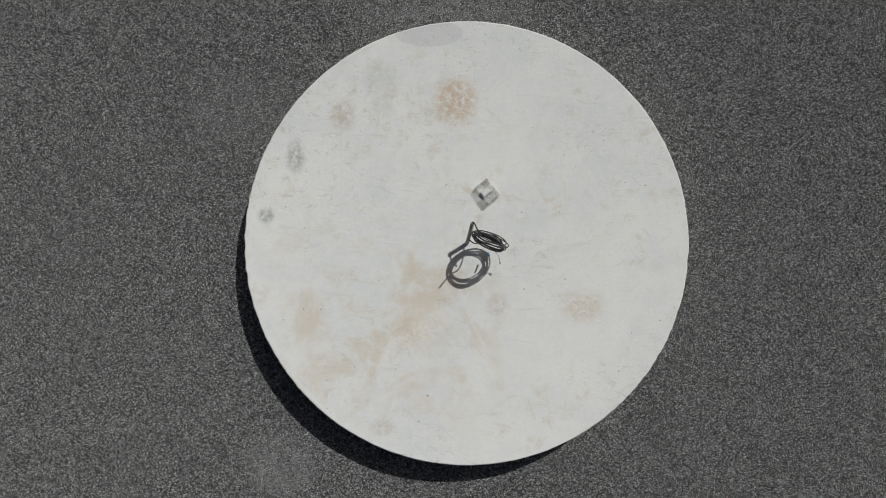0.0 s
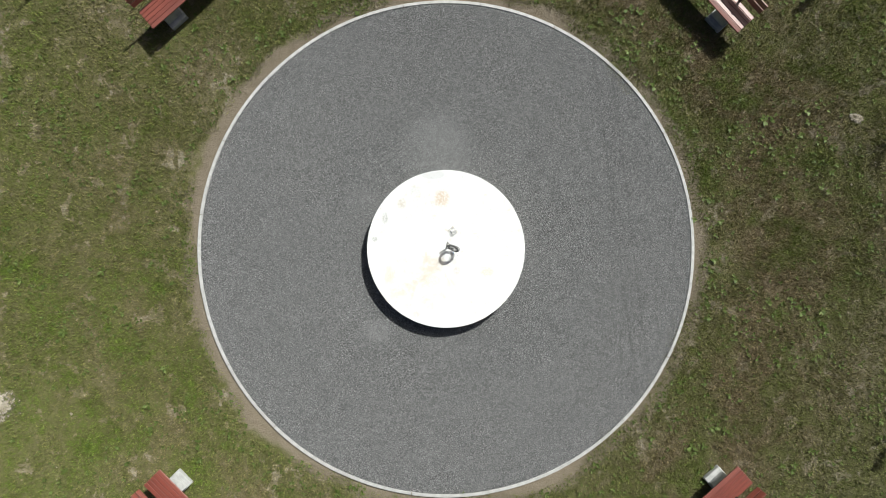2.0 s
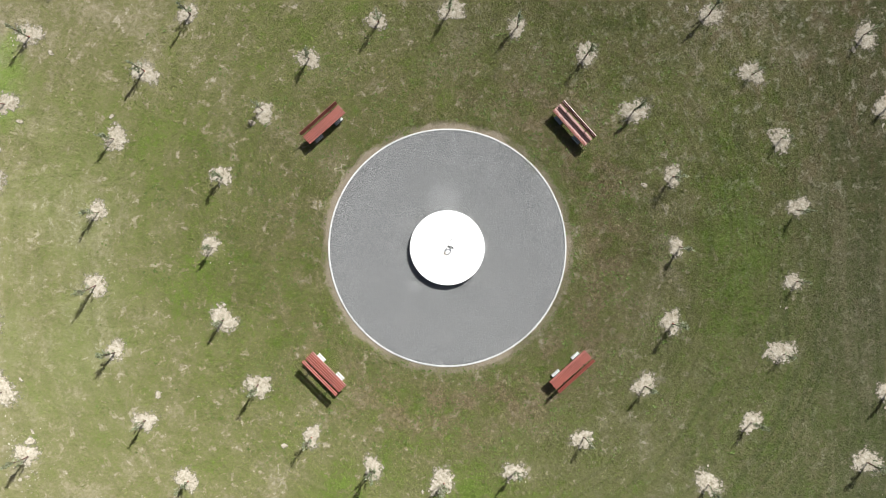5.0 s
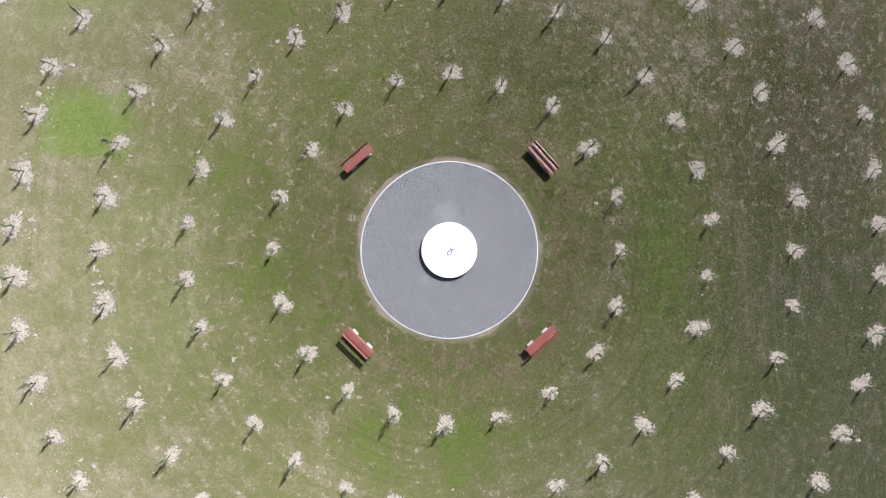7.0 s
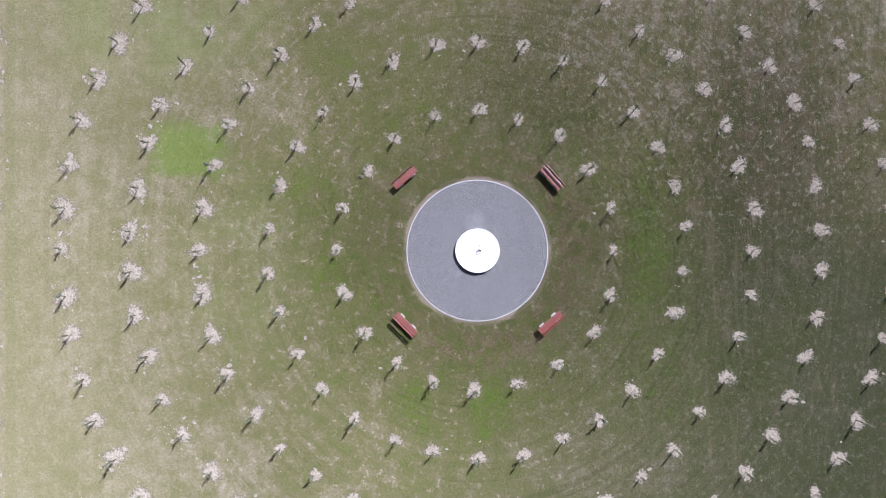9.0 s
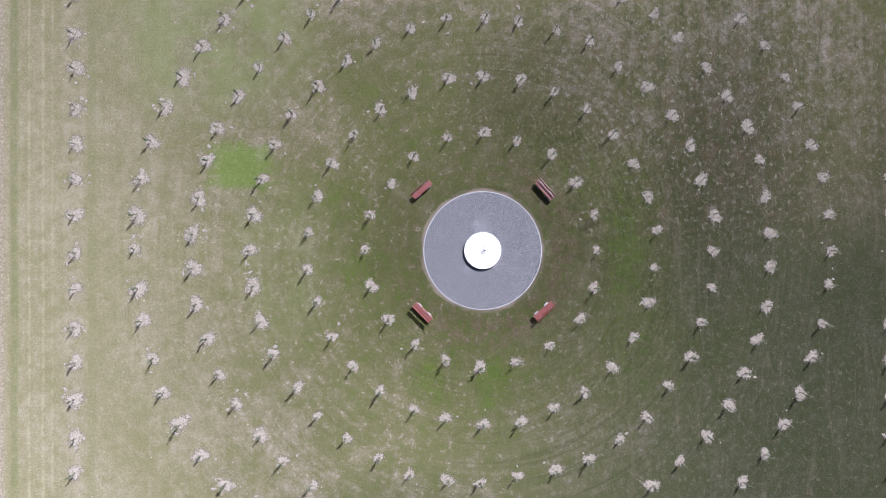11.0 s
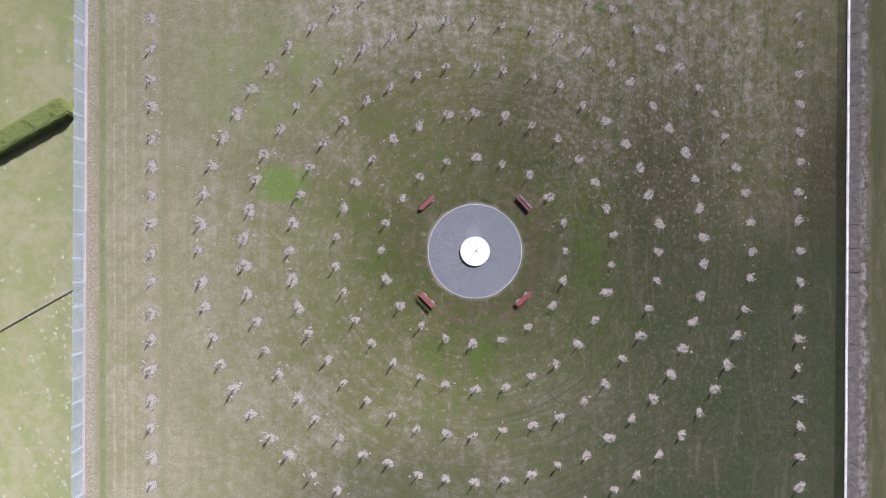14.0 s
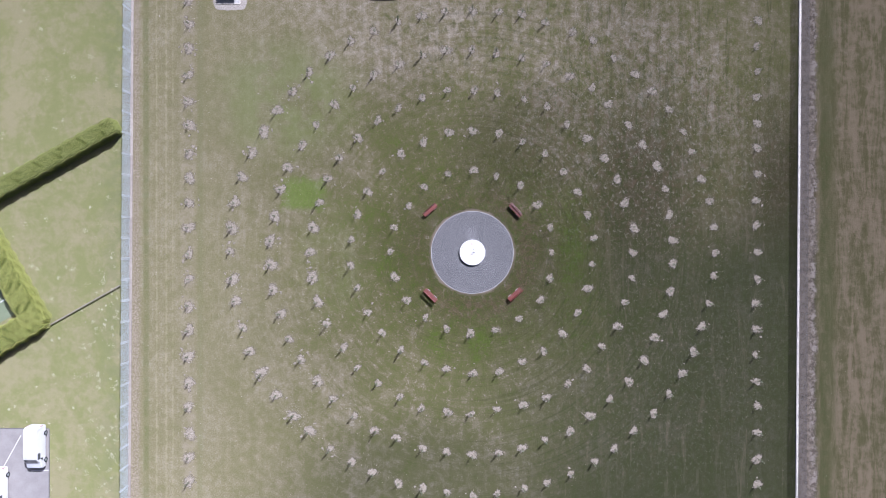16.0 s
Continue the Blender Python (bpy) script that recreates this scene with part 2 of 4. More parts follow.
        color = n.mix(n.calc("MULTIPLY", strip2, n.span(fine, 0.40, 0.6, 0.25, 0.85)), color, n.mix(grain_of(n, flat), (0.21, 0.175, 0.12), (0.43, 0.365, 0.29)))
    return color, fine, mid


def make_ground():
    n = Nodes("ground")
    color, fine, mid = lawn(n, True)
    grit = n.noise(n.place(), 38, 4, 0.7)
    n.bump(n.calc("ADD", n.calc("MULTIPLY", fine, 1.5), grit), 0.9, 0.05)
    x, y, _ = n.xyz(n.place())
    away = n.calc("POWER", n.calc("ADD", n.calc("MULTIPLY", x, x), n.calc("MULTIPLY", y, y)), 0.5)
    # shade between the blades put into the ground colour, strongest near the paving
    gap_shade = n.mix(n.span(away, 7, 17, 0.36, 0.06), color, (0.03, 0.03, 0.015))
    return n.finish(n.mix(n.span(grit, 0.3, 0.75), gap_shade, color), 1.0, 0, 0.0, 1.0)


def make_grass():
    n = Nodes("grass")
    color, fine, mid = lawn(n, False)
    tint = n.ramp(n.island(), (0.0, (0.45, 0.48, 0.38)), (0.5, (0.95, 1.0, 0.86)), (1.0, (1.66, 1.61, 1.42)))
    m = n.add("ShaderNodeMix")
    m.data_type, m.blend_type = "RGBA", "MULTIPLY"
    x, y, _ = n.xyz(n.place())
    away = n.calc("POWER", n.calc("ADD", n.calc("MULTIPLY", x, x), n.calc("MULTIPLY", y, y)), 0.5)
    n.put(m.inputs["Factor"], n.span(away, 7, 17, 1.0, 0.22))
    n.put(m.inputs[6], color)
    n.put(m.inputs[7], tint)
    tuft = n.noise(n.place(), 13, 3, 0.7)
    final = n.mix(n.calc("MULTIPLY", n.span(tuft, 0.36, 0.52, 0.36, 0.0), n.span(away, 7, 17, 1.0, 0.12)), m.outputs[2], n.mix(0.5, color, (0.03, 0.035, 0.012)))
    return n.finish(final, 0.8, 0, 0.06)


def make_asphalt():
    n = Nodes("asphalt")
    p = n.place()
    chip = n.cells(p, 155, "F1", "Color")
    dist = n.cells(p, 155)
    shade = n.ramp(n.xyz(chip)[0], (0.0, (0.010, 0.010, 0.010)), (0.42, (0.088, 0.0878, 0.0875)), (0.74, (0.262, 0.261, 0.259)), (0.92, (0.56, 0.557, 0.551)), (1.0, (0.85, 0.845, 0.83)))
    coarse = n.ramp(n.xyz(n.cells(p, 42, "F1", "Color"))[0], (0.0, (0.02, 0.02, 0.021)), (0.5, (0.09, 0.09, 0.091)), (0.85, (0.30, 0.30, 0.298)), (1.0, (0.7, 0.7, 0.69)))
    shade = n.mix(0.13, shade, coarse)
    stain = n.noise(p, 0.8, 5, 0.6)
    # lighter dust by the plinth
    dust = n.calc("MAXIMUM", blob(n, p, -0.15, 2.1, 0.9, 0.9), n.calc("MAXIMUM", blob(n, p, -1.42, -1.68, 0.34, 0.30), n.calc("MULTIPLY", blob(n, p, -1.75, 1.0, 0.5, 0.4), 0.4)))
    dust = n.calc("MULTIPLY", dust, n.span(n.noise(p, 28, 6, 0.8), 0.35, 0.65, 0.0, 0.55))
    color = n.mix(n.span(stain, 0.3, 0.7, 0.0, 0.18), shade, (0.196, 0.195, 0.192))
    lump = n.noise(p, 19, 4, 0.7)
    color = n.mix(n.span(lump, 0.36, 0.48, 0.22, 0.0), color, (0.08, 0.08, 0.081))
    color = n.mix(n.span(lump, 0.53, 0.66, 0.0, 0.22), color, (0.30, 0.30, 0.298))
    color = n.mix(dust, color, (0.36, 0.359, 0.356))
    # tyre scuffs, two long faint arcs
    x, y, _ = n.xyz(p)
    scuff = n.span(n.calc("ABSOLUTE", n.calc("ADD", n.calc("SUBTRACT", x, 3.55), n.calc("MULTIPLY", y, 0.13))), 0.01, 0.04, 1.0, 0.0)
    scuff2 = n.span(n.calc("ABSOLUTE", n.calc("ADD", n.calc("SUBTRACT", x, 3.85), n.calc("MULTIPLY", y, 0.12))), 0.005, 0.03, 1.0, 0.0)
    color = n.mix(n.calc("MULTIPLY", n.calc("MAXIMUM", scuff, scuff2), 0.22), color, (0.05, 0.05, 0.05))
    n.bump(n.calc("ADD", n.calc("MULTIPLY", dist, -1.0), n.calc("MULTIPLY", n.noise(p, 14, 4, 0.6), 0.25)), 1.0, 0.014)
    return n.finish(color, 0.9, 0, 0.12, 0.6)


def make_plinth():
    n = Nodes("cast_concrete")
    p = n.local()
    cloud = n.noise(p, 1.5, 6, 0.6, 0.4)
    speck = n.noise(p, 40, 4, 0.7)
    color = n.mix(n.span(cloud, 0.35, 0.7), (0.735, 0.741, 0.738), (0.805, 0.798, 0.778))
    mott = n.noise(p, 9, 6, 0.7, 0.3)
    color = n.mix(n.span(mott, 0.38, 0.62, 0.0, 0.5), color, (0.83, 0.818, 0.796))
    warm = n.calc("MULTIPLY", n.span(n.noise(n.shift(p, (1, 1, 1), (4, 2, 0)), 2.2, 6, 0.65, 0.5), 0.48, 0.68),
                  blob(n, p, -0.55, -0.55, 1.1, 1.0))
    color = n.mix(n.calc("MULTIPLY", warm, 0.85), color, (0.68, 0.605, 0.51))
    smear = n.calc("MULTIPLY", n.span(n.noise(n.shift(p, (1, 1, 1), (9, 4, 0)), 7, 7, 0.78, 0.4), 0.50, 0.66), n.span(n.noise(n.shift(p, (1, 1, 1), (2, 8, 0)), 1.6, 3), 0.42, 0.62, 0.1, 0.7))
    color = n.mix(smear, color, (0.66, 0.605, 0.515))
    dull = n.calc("MULTIPLY", n.span(n.noise(n.shift(p, (1, 2.2, 1), (5, 1, 0)), 5, 6, 0.75, 0.5), 0.56, 0.68), blob(n, p, -0.9, 0.6, 0.9, 0.9))
    color = n.mix(n.calc("MULTIPLY", dull, 0.28), color, (0.46, 0.455, 0.43))
    blotch = n.noise(p, 24, 6, 0.8, 0.3)
    for x, y, rx, ry, c, k in ((-0.08, 1.02, 0.17, 0.19, (0.62, 0.495, 0.37), 0.95), (0.82, -0.45, 0.17, 0.13, (0.66, 0.56, 0.44), 0.6),
                               (-0.32, -0.62, 0.26, 0.2, (0.68, 0.585, 0.46), 0.45), (-0.88, 0.92, 0.1, 0.12, (0.5, 0.42, 0.33), 0.55),
                               (-0.62, 1.18, 0.12, 0.14, (0.54, 0.55, 0.52), 0.4), (-0.6, 0.97, 0.1, 0.09, (0.56, 0.55, 0.52), 0.35),
                               (-1.22, 0.62, 0.07, 0.13, (0.36, 0.36, 0.34), 0.75), (-1.43, 0.2, 0.06, 0.06, (0.34, 0.35, 0.33), 0.85),
                               (0.22, -0.44, 0.09, 0.09, (0.56, 0.46, 0.4), 0.5), (-0.6, -1.32, 0.1, 0.07, (0.54, 0.46, 0.4), 0.5),
                               (-0.27, 1.5, 0.27, 0.105, (0.62, 0.62, 0.625), 0.65)):
        hard = (0.2, 0.4) if c[2] > 0.6 else (0.34, 0.60)
        spot = blob(n, p, x, y, rx * 1.15, ry * 1.15)
        f = n.span(spot, 0.30, 0.45) if hard[0] < 0.3 else n.calc("MULTIPLY", n.span(blotch, *hard), spot)
        color = n.mix(n.calc("MULTIPLY", f, k), color, c)
    # long brush marks and a scratch
    brush = n.noise(n.shift(p, (2.0, 16, 1), (0, 0, 0)), 1.0, 4, 0.6)
    color = n.mix(n.span(brush, 0.62, 0.74, 0.0, 0.22), color, (0.50, 0.49, 0.47))
    # faint scratches in two directions, mostly to the south-east and the north-east
    x, y, _ = n.xyz(p)
    for c, s, k in ((0.80, 0.60, 0.22), (0.72, -0.69, 0.20), (0.97, -0.2, 0.14)):
        u = n.calc("ADD", n.calc("MULTIPLY", x, c), n.calc("MULTIPLY", y, s))
        v = n.calc("SUBTRACT", n.calc("MULTIPLY", y, c), n.calc("MULTIPLY", x, s))
        mark = n.noise(n.join(n.calc("MULTIPLY", u, 3.0), n.calc("MULTIPLY", v, 75.0), k * 9), 1.0, 2, 0.5)
        mark = n.calc("MULTIPLY", n.span(mark, 0.66, 0.71), n.span(n.noise(n.shift(p, (1, 1, 1), (k * 7, 1, 0)), 2.4, 3), 0.48, 0.60))
        color = n.mix(n.calc("MULTIPLY", mark, k), color, (0.40, 0.40, 0.395))
    white = n.span(n.cells(n.shift(p, (1, 1, 1), (3, 5, 0)), 9), 0.04, 0.05, 0.8, 0.0)
    color = n.mix(white, color, (0.86, 0.86, 0.85))
    pits = n.span(n.cells(p, 22), 0.03, 0.055, 1.0, 0.0)
    pits = n.calc("MULTIPLY", pits, n.span(n.noise(p, 3, 2), 0.5, 0.6))
    color = n.mix(n.calc("MULTIPLY", pits, 0.7), color, (0.3, 0.3, 0.29))
    # small shallow dents where the trowel tore the skin
    dent = n.calc("MULTIPLY", n.span(n.noise(n.shift(p, (1, 1.5, 1), (6, 3, 0)), 17, 5, 0.7, 0.6), 0.54, 0.64), n.span(n.noise(n.shift(p, (1, 1, 1), (1, 7, 0)), 1.3, 3), 0.44, 0.58))
    color = n.mix(n.calc("MULTIPLY", dent, 0.4), color, (0.555, 0.54, 0.50))
    n.bump(n.calc("SUBTRACT", n.calc("ADD", speck, n.calc("MULTIPLY", cloud, 2.0)), n.calc("MULTIPLY", dent, 1.2)), 0.3, 0.004)
    return n.finish(n.mix(n.span(speck, 0.3, 0.8, 0.0, 0.08), color, (0.42, 0.42, 0.41)), 0.85, 0, 0.25, 0.3)


def make_plain(name, a, b, scale=8.0, rough=0.7, metal=0.0, spec=0.3, bump=0.15, depth=0.004, vary=0.0, matte=0.0, stretch=(1, 1, 1)):
    """Two tones that mix in patches and in grain, with fine relief; vary: how far single pieces differ."""
    n = Nodes(name)
    p = n.shift(n.local(), stretch)
    coarse, grain = n.noise(p, scale, 5, 0.6, 0.2), n.noise(p, scale * 9, 4, 0.7)
    color = n.mix(n.span(n.calc("ADD", n.calc("MULTIPLY", coarse, 0.65), n.calc("MULTIPLY", grain, 0.35)), 0.33, 0.67), a, b)
    if vary:
        color = n.mix(n.calc("MULTIPLY", n.chance(), vary), color, tuple(c * 0.45 for c in a))
    n.bump(n.calc("ADD", coarse, n.calc("MULTIPLY", grain, 0.6)), bump, depth)
    return n.finish(color, rough, metal, spec, matte)


def make_leaf(name, *stops, spec=0.25):
    n = Nodes(name)
    color = n.ramp(n.island(), *stops)
    shader = n.add("ShaderNodeBsdfTranslucent")
    n.put(shader.inputs[0], color)
    blend = n.add("ShaderNodeMixShader")
    blend.inputs[0].default_value = 0.25
    n.finish(color, 0.55, 0, spec)
    n.tree.links.new(n.bsdf.outputs[0], blend.inputs[1])
    n.tree.links.new(shader.outputs[0], blend.inputs[2])
    n.tree.links.new(blend.outputs[0], n.out.inputs[0])
    return n.mat


def make_soil():
    """Sandy earth that thins out into the turf at the rim of a patch."""
    n = Nodes("sandy_soil")
    p = n.place()
    coarse, grit = n.noise(p, 6.5, 6, 0.72, 0.3), n.noise(p, 45, 4, 0.75)
    color = n.ramp(n.calc("ADD", n.calc("MULTIPLY", coarse, 0.7), n.calc("MULTIPLY", grit, 0.3)), (0.35, (0.115, 0.103, 0.055)), (0.43, (0.268, 0.234, 0.172)),
                   (0.54, (0.402, 0.360, 0.290)), (0.70, (0.56, 0.51, 0.432)))
    rim = n.add("ShaderNodeAttribute")
    rim.attribute_name = "rim"
    cover = n.span(n.calc("ADD", rim.outputs["Fac"], n.calc("MULTIPLY", n.noise(p, 6, 6, 0.75), 1.6)), 1.22, 1.52, 1.0, 0.0)
    n.bump(n.calc("ADD", n.calc("MULTIPLY", coarse, 2.0), grit), 0.8, 0.03)
    n.finish(color, 1.0, 0, 0.0, 1.0)
    clear, blend = n.add("ShaderNodeBsdfTransparent"), n.add("ShaderNodeMixShader")
    n.put(blend.inputs[0], cover)
    n.tree.links.new(clear.outputs[0], blend.inputs[1])
    n.tree.links.new(n.bsdf.outputs[0], blend.inputs[2])
    n.tree.links.new(blend.outputs[0], n.out.inputs[0])
    return n.mat


def make_clear():
    """Thin clear plastic: mostly see-through, with a faint milky haze and gloss."""
    n = Nodes("clear_plastic")
    haze = n.noise(n.local(), 14, 3)
    n.finish(n.mix(haze, (0.78, 0.77, 0.76), (0.9, 0.89, 0.88)), 0.2, 0, 0.6)
    clear, blend = n.add("ShaderNodeBsdfTransparent"), n.add("ShaderNodeMixShader")
    clear.inputs[0].default_value = (0.97, 0.97, 0.965, 1)
    n.put(blend.inputs[0], n.span(haze, 0.3, 0.7, 0.10, 0.30))
    n.tree.links.new(clear.outputs[0], blend.inputs[1])
    n.tree.links.new(n.bsdf.outputs[0], blend.inputs[2])
    n.tree.links.new(blend.outputs[0], n.out.inputs[0])
    return n.mat


GROUND, GRASS, ASPHALT, PLINTH, SOIL, CLEAR = make_ground(), make_grass(), make_asphalt(), make_plinth(), make_soil(), make_clear()
EDGING = make_plain("edging_concrete", (0.38, 0.37, 0.36), (0.54, 0.53, 0.515), 5, 0.85, vary=0.15, bump=0.3)
CONCRETE = make_plain("bench_concrete", (0.34, 0.34, 0.33), (0.47, 0.465, 0.45), 9, 0.85, bump=0.3)
SLAT = make_plain("red_stained_wood", (0.150, 0.033, 0.021), (0.240, 0.058, 0.036), 3.0, 0.45, spec=1.0, vary=0.25, bump=0.3, stretch=(1, 9, 9))
SLAT_COAT = SLAT.node_tree.nodes["Principled BSDF"].inputs
SLAT_COAT["Coat Weight"].default_value, SLAT_COAT["Coat Roughness"].default_value = 0.4, 0.38
IRON = make_plain("painted_iron", (0.05, 0.035, 0.03), (0.10, 0.07, 0.06), 12, 0.5, 0.3)
BARK = make_plain("sapling_bark", (0.09, 0.055, 0.042), (0.20, 0.125, 0.10), 22, 0.85, bump=0.4)
TIE = make_plain("red_tie", (0.32, 0.10, 0.07), (0.42, 0.16, 0.11), 20, 0.7)
LEAF = make_leaf("sapling_leaf", (0.0, (0.08, 0.105, 0.045)), (0.5, (0.18, 0.205, 0.105)), (0.85, (0.29, 0.30, 0.20)), (1.0, (0.40, 0.40, 0.32)), spec=0.45)
WEED = make_leaf("weed_leaf", (0.0, (0.07, 0.105, 0.020)), (0.6, (0.12, 0.165, 0.038)), (1.0, (0.21, 0.26, 0.085)))
HEDGE = make_leaf("hedge_leaf", (0.0, (0.24, 0.28, 0.065)), (0.5, (0.36, 0.395, 0.12)), (1.0, (0.50, 0.52, 0.21)))
YOUNG_HEDGE = make_leaf("young_hedge_leaf", (0.0, (0.40, 0.44, 0.11)), (0.5, (0.52, 0.55, 0.16)), (1.0, (0.64, 0.65, 0.25)))
PALE_TUFT = make_leaf("pale_tuft", (0.0, (0.36, 0.36, 0.20)), (0.6, (0.52, 0.50, 0.33)), (1.0, (0.72, 0.70, 0.52)), spec=0.1)
STRAW = make_leaf("dry_clippings", (0.0, (0.22, 0.195, 0.12)), (0.6, (0.33, 0.295, 0.21)), (1.0, (0.54, 0.49, 0.40)), spec=0.1)
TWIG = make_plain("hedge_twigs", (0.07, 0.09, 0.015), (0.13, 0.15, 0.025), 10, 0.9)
ZINC = make_plain("galvanised_wire", (0.45, 0.50, 0.475), (0.57, 0.63, 0.60), 10, 0.5, 0.0, 0.5)
PALEPOST = make_plain("pale_zinc_post", (0.62, 0.66, 0.66), (0.74, 0.78, 0.78), 8, 0.5, 0.0, 0.5)
GREYKERB = make_plain("grey_kerb_concrete", (0.19, 0.185, 0.17), (0.28, 0.27, 0.25), 4, 0.9, vary=0.2, bump=0.3)
PINKKERB = make_plain("weathered_kerb_concrete", (0.33, 0.295, 0.250), (0.45, 0.405, 0.350), 2.5, 0.9, vary=0.25, bump=0.3)
WIRE = make_plain("weathered_wire", (0.17, 0.155, 0.145), (0.26, 0.24, 0.225), 10, 0.7, 0.0, 0.3)
POST = make_plain("galvanised_post", (0.30, 0.33, 0.33), (0.42, 0.45, 0.45), 6, 0.5, 0.4, 0.5)
KERB = make_plain("pale_kerb_concrete", (0.60, 0.565, 0.485), (0.73, 0.69, 0.605), 4, 0.85, vary=0.15, bump=0.3)
PIPE = make_plain("grey_conduit", (0.32, 0.31, 0.30), (0.42, 0.41, 0.40), 20, 0.5)
CABLE = make_plain("black_cable", (0.02, 0.02, 0.021), (0.045, 0.045, 0.046), 30, 0.42, spec=0.5)
BLUE = make_plain("blue_tape", (0.02, 0.09, 0.33), (0.04, 0.15, 0.45), 40, 0.5)
GREYWIRE = make_plain("grey_wire", (0.22, 0.22, 0.22), (0.32, 0.32, 0.32), 40, 0.5)
WHITE = make_plain("white_car_paint", (0.76, 0.77, 0.78), (0.82, 0.82, 0.82), 1.5, 0.25, spec=0.6, bump=0.02)
GLASS = make_plain("dark_glass", (0.085, 0.09, 0.095), (0.11, 0.115, 0.12), 3, 0.08, spec=0.7, bump=0.0)
# pale grey base carries the sky's reflection in the windscreen
SCREEN = make_plain("sky_grey_windscreen", (0.20, 0.20, 0.21), (0.30, 0.30, 0.31), 2.5, 0.08, spec=0.8, bump=0.0)
RUBBER = make_plain("tyre_rubber", (0.018, 0.018, 0.018), (0.035, 0.035, 0.035), 20, 0.85)
PLASTIC = make_plain("black_plastic", (0.025, 0.025, 0.026), (0.045, 0.045, 0.046), 12, 0.6)
LAMP = make_plain("lamp_glass", (0.5, 0.5, 0.5), (0.7, 0.7, 0.7), 12, 0.15, spec=0.6)
TAIL = make_plain("tail_lamp", (0.3, 0.02, 0.02), (0.4, 0.03, 0.03), 12, 0.2, spec=0.6)
LOT = make_plain("car_park_asphalt", (0.315, 0.297, 0.278), (0.385, 0.365, 0.342), 0.7, 0.9, spec=0.15, bump=0.3)
PAINT = make_plain("road_paint", (0.66, 0.66, 0.65), (0.78, 0.78, 0.77), 6, 0.8)
COURT = make_plain("green_court", (0.19, 0.24, 0.14), (0.26, 0.30, 0.19), 0.6, 0.9)
TIMBER = make_plain("weathered_timber", (0.25, 0.225, 0.18), (0.38, 0.345, 0.285), 4, 0.85, bump=0.4)
PADSTONE = make_plain("pale_gravel", (0.30, 0.27, 0.225), (0.42, 0.385, 0.335), 5, 0.95, bump=0.5, depth=0.01)
BLUETOP = make_plain("blue_grey_top", (0.36, 0.36, 0.42), (0.44, 0.44, 0.50), 3, 0.6)


# ---- building helpers ----
def finish_mesh(bm, name, material, smooth=False):
    me = bpy.data.meshes.new(name)
    bmesh.ops.recalc_face_normals(bm, faces=bm.faces)
    bm.to_mesh(me)
    bm.free()
    me.materials.append(material)
    if smooth:
        me.polygons.foreach_set("use_smooth", [True] * len(me.polygons))
    return me


def part(name, bm, material=None, parent=None, label="", smooth=False):
    """Links a bmesh (or a ready mesh) as one object under a thing or a part."""
    me = finish_mesh(bm, name, material, smooth) if isinstance(bm, bmesh.types.BMesh) else bm
    ob = new(name, me)
    ob.parent = parent
    return tagged(ob, label)


def empty(name, m, label, category, group="", kind=""):
    ob = new(name)
    ob.empty_display_size = 0.2
    ob.matrix_basis = m
    return tagged(ob, label, category, group, kind)


def block(sx, sy, sz, m=Matrix(), bevel=0.0, bm=None):
    """A box of that size round m, with rounded edges."""
    one = bmesh.new()
    bmesh.ops.create_cube(one, size=1, matrix=Matrix.Diagonal((sx, sy, sz, 1)))
    if bevel:
        bmesh.ops.bevel(one, geom=one.edges[:], offset=bevel, segments=2, profile=0.5, affect="EDGES")
    bmesh.ops.transform(one, matrix=m, verts=one.verts)
    if bm is None:
        return one
    me = bpy.data.meshes.new("tmp")
    one.to_mesh(me)
    one.free()
    bm.from_mesh(me)
    bpy.data.meshes.remove(me)
    return bm


def smooth(points, steps=6):
    """A rounded path through the points."""
    pts = [Vector(p) for p in points]
    out = []
    for i in range(len(pts) - 1):
        a, b, c, d = pts[max(i - 1, 0)], pts[i], pts[i + 1], pts[min(i + 2, len(pts) - 1)]
        for k in range(steps):
            t = k / steps
            out.append(0.5 * (2 * b + (c - a) * t + (2 * a - 5 * b + 4 * c - d) * t * t + (3 * b - a - 3 * c + d) * t ** 3))
    return out + [pts[-1]]


def tube(bm, points, radii, sides=6, closed=False):
    """A round bar along points, in bm."""
    rings = []
    for i, p in enumerate(points):
        a, b = points[max(i - 1, 0)], points[min(i + 1, len(points) - 1)]
        q = (Vector(b) - Vector(a)).to_track_quat("Z", "Y")
        r = radii[i] if isinstance(radii, (list, tuple)) else radii
        rings.append([bm.verts.new(Vector(p) + q @ Vector((r * math.cos(2 * math.pi * k / sides), r * math.sin(2 * math.pi * k / sides), 0))) for k in range(sides)])
    for a, b in zip(rings, rings[1:]):
        for k in range(sides):
            bm.faces.new((a[k], a[(k + 1) % sides], b[(k + 1) % sides], b[k]))
    bm.faces.new(rings[0][::-1])
    bm.faces.new(rings[-1])
    return bm


def raw_mesh(name, verts, faces, material):
    """A mesh from arrays of corners and of triangles."""
    me = bpy.data.meshes.new(name)
    verts, faces = np.asarray(verts, np.float32), np.asarray(faces, np.int32)
    me.vertices.add(len(verts))
    me.vertices.foreach_set("co", verts.ravel())
    me.loops.add(faces.size)
    me.loops.foreach_set("vertex_index", faces.ravel())
    me.polygons.add(len(faces))
    me.polygons.foreach_set("loop_start", np.arange(0, faces.size, faces.shape[1], dtype=np.int32))
    me.update(calc_edges=True)
    me.materials.append(material)
    return me


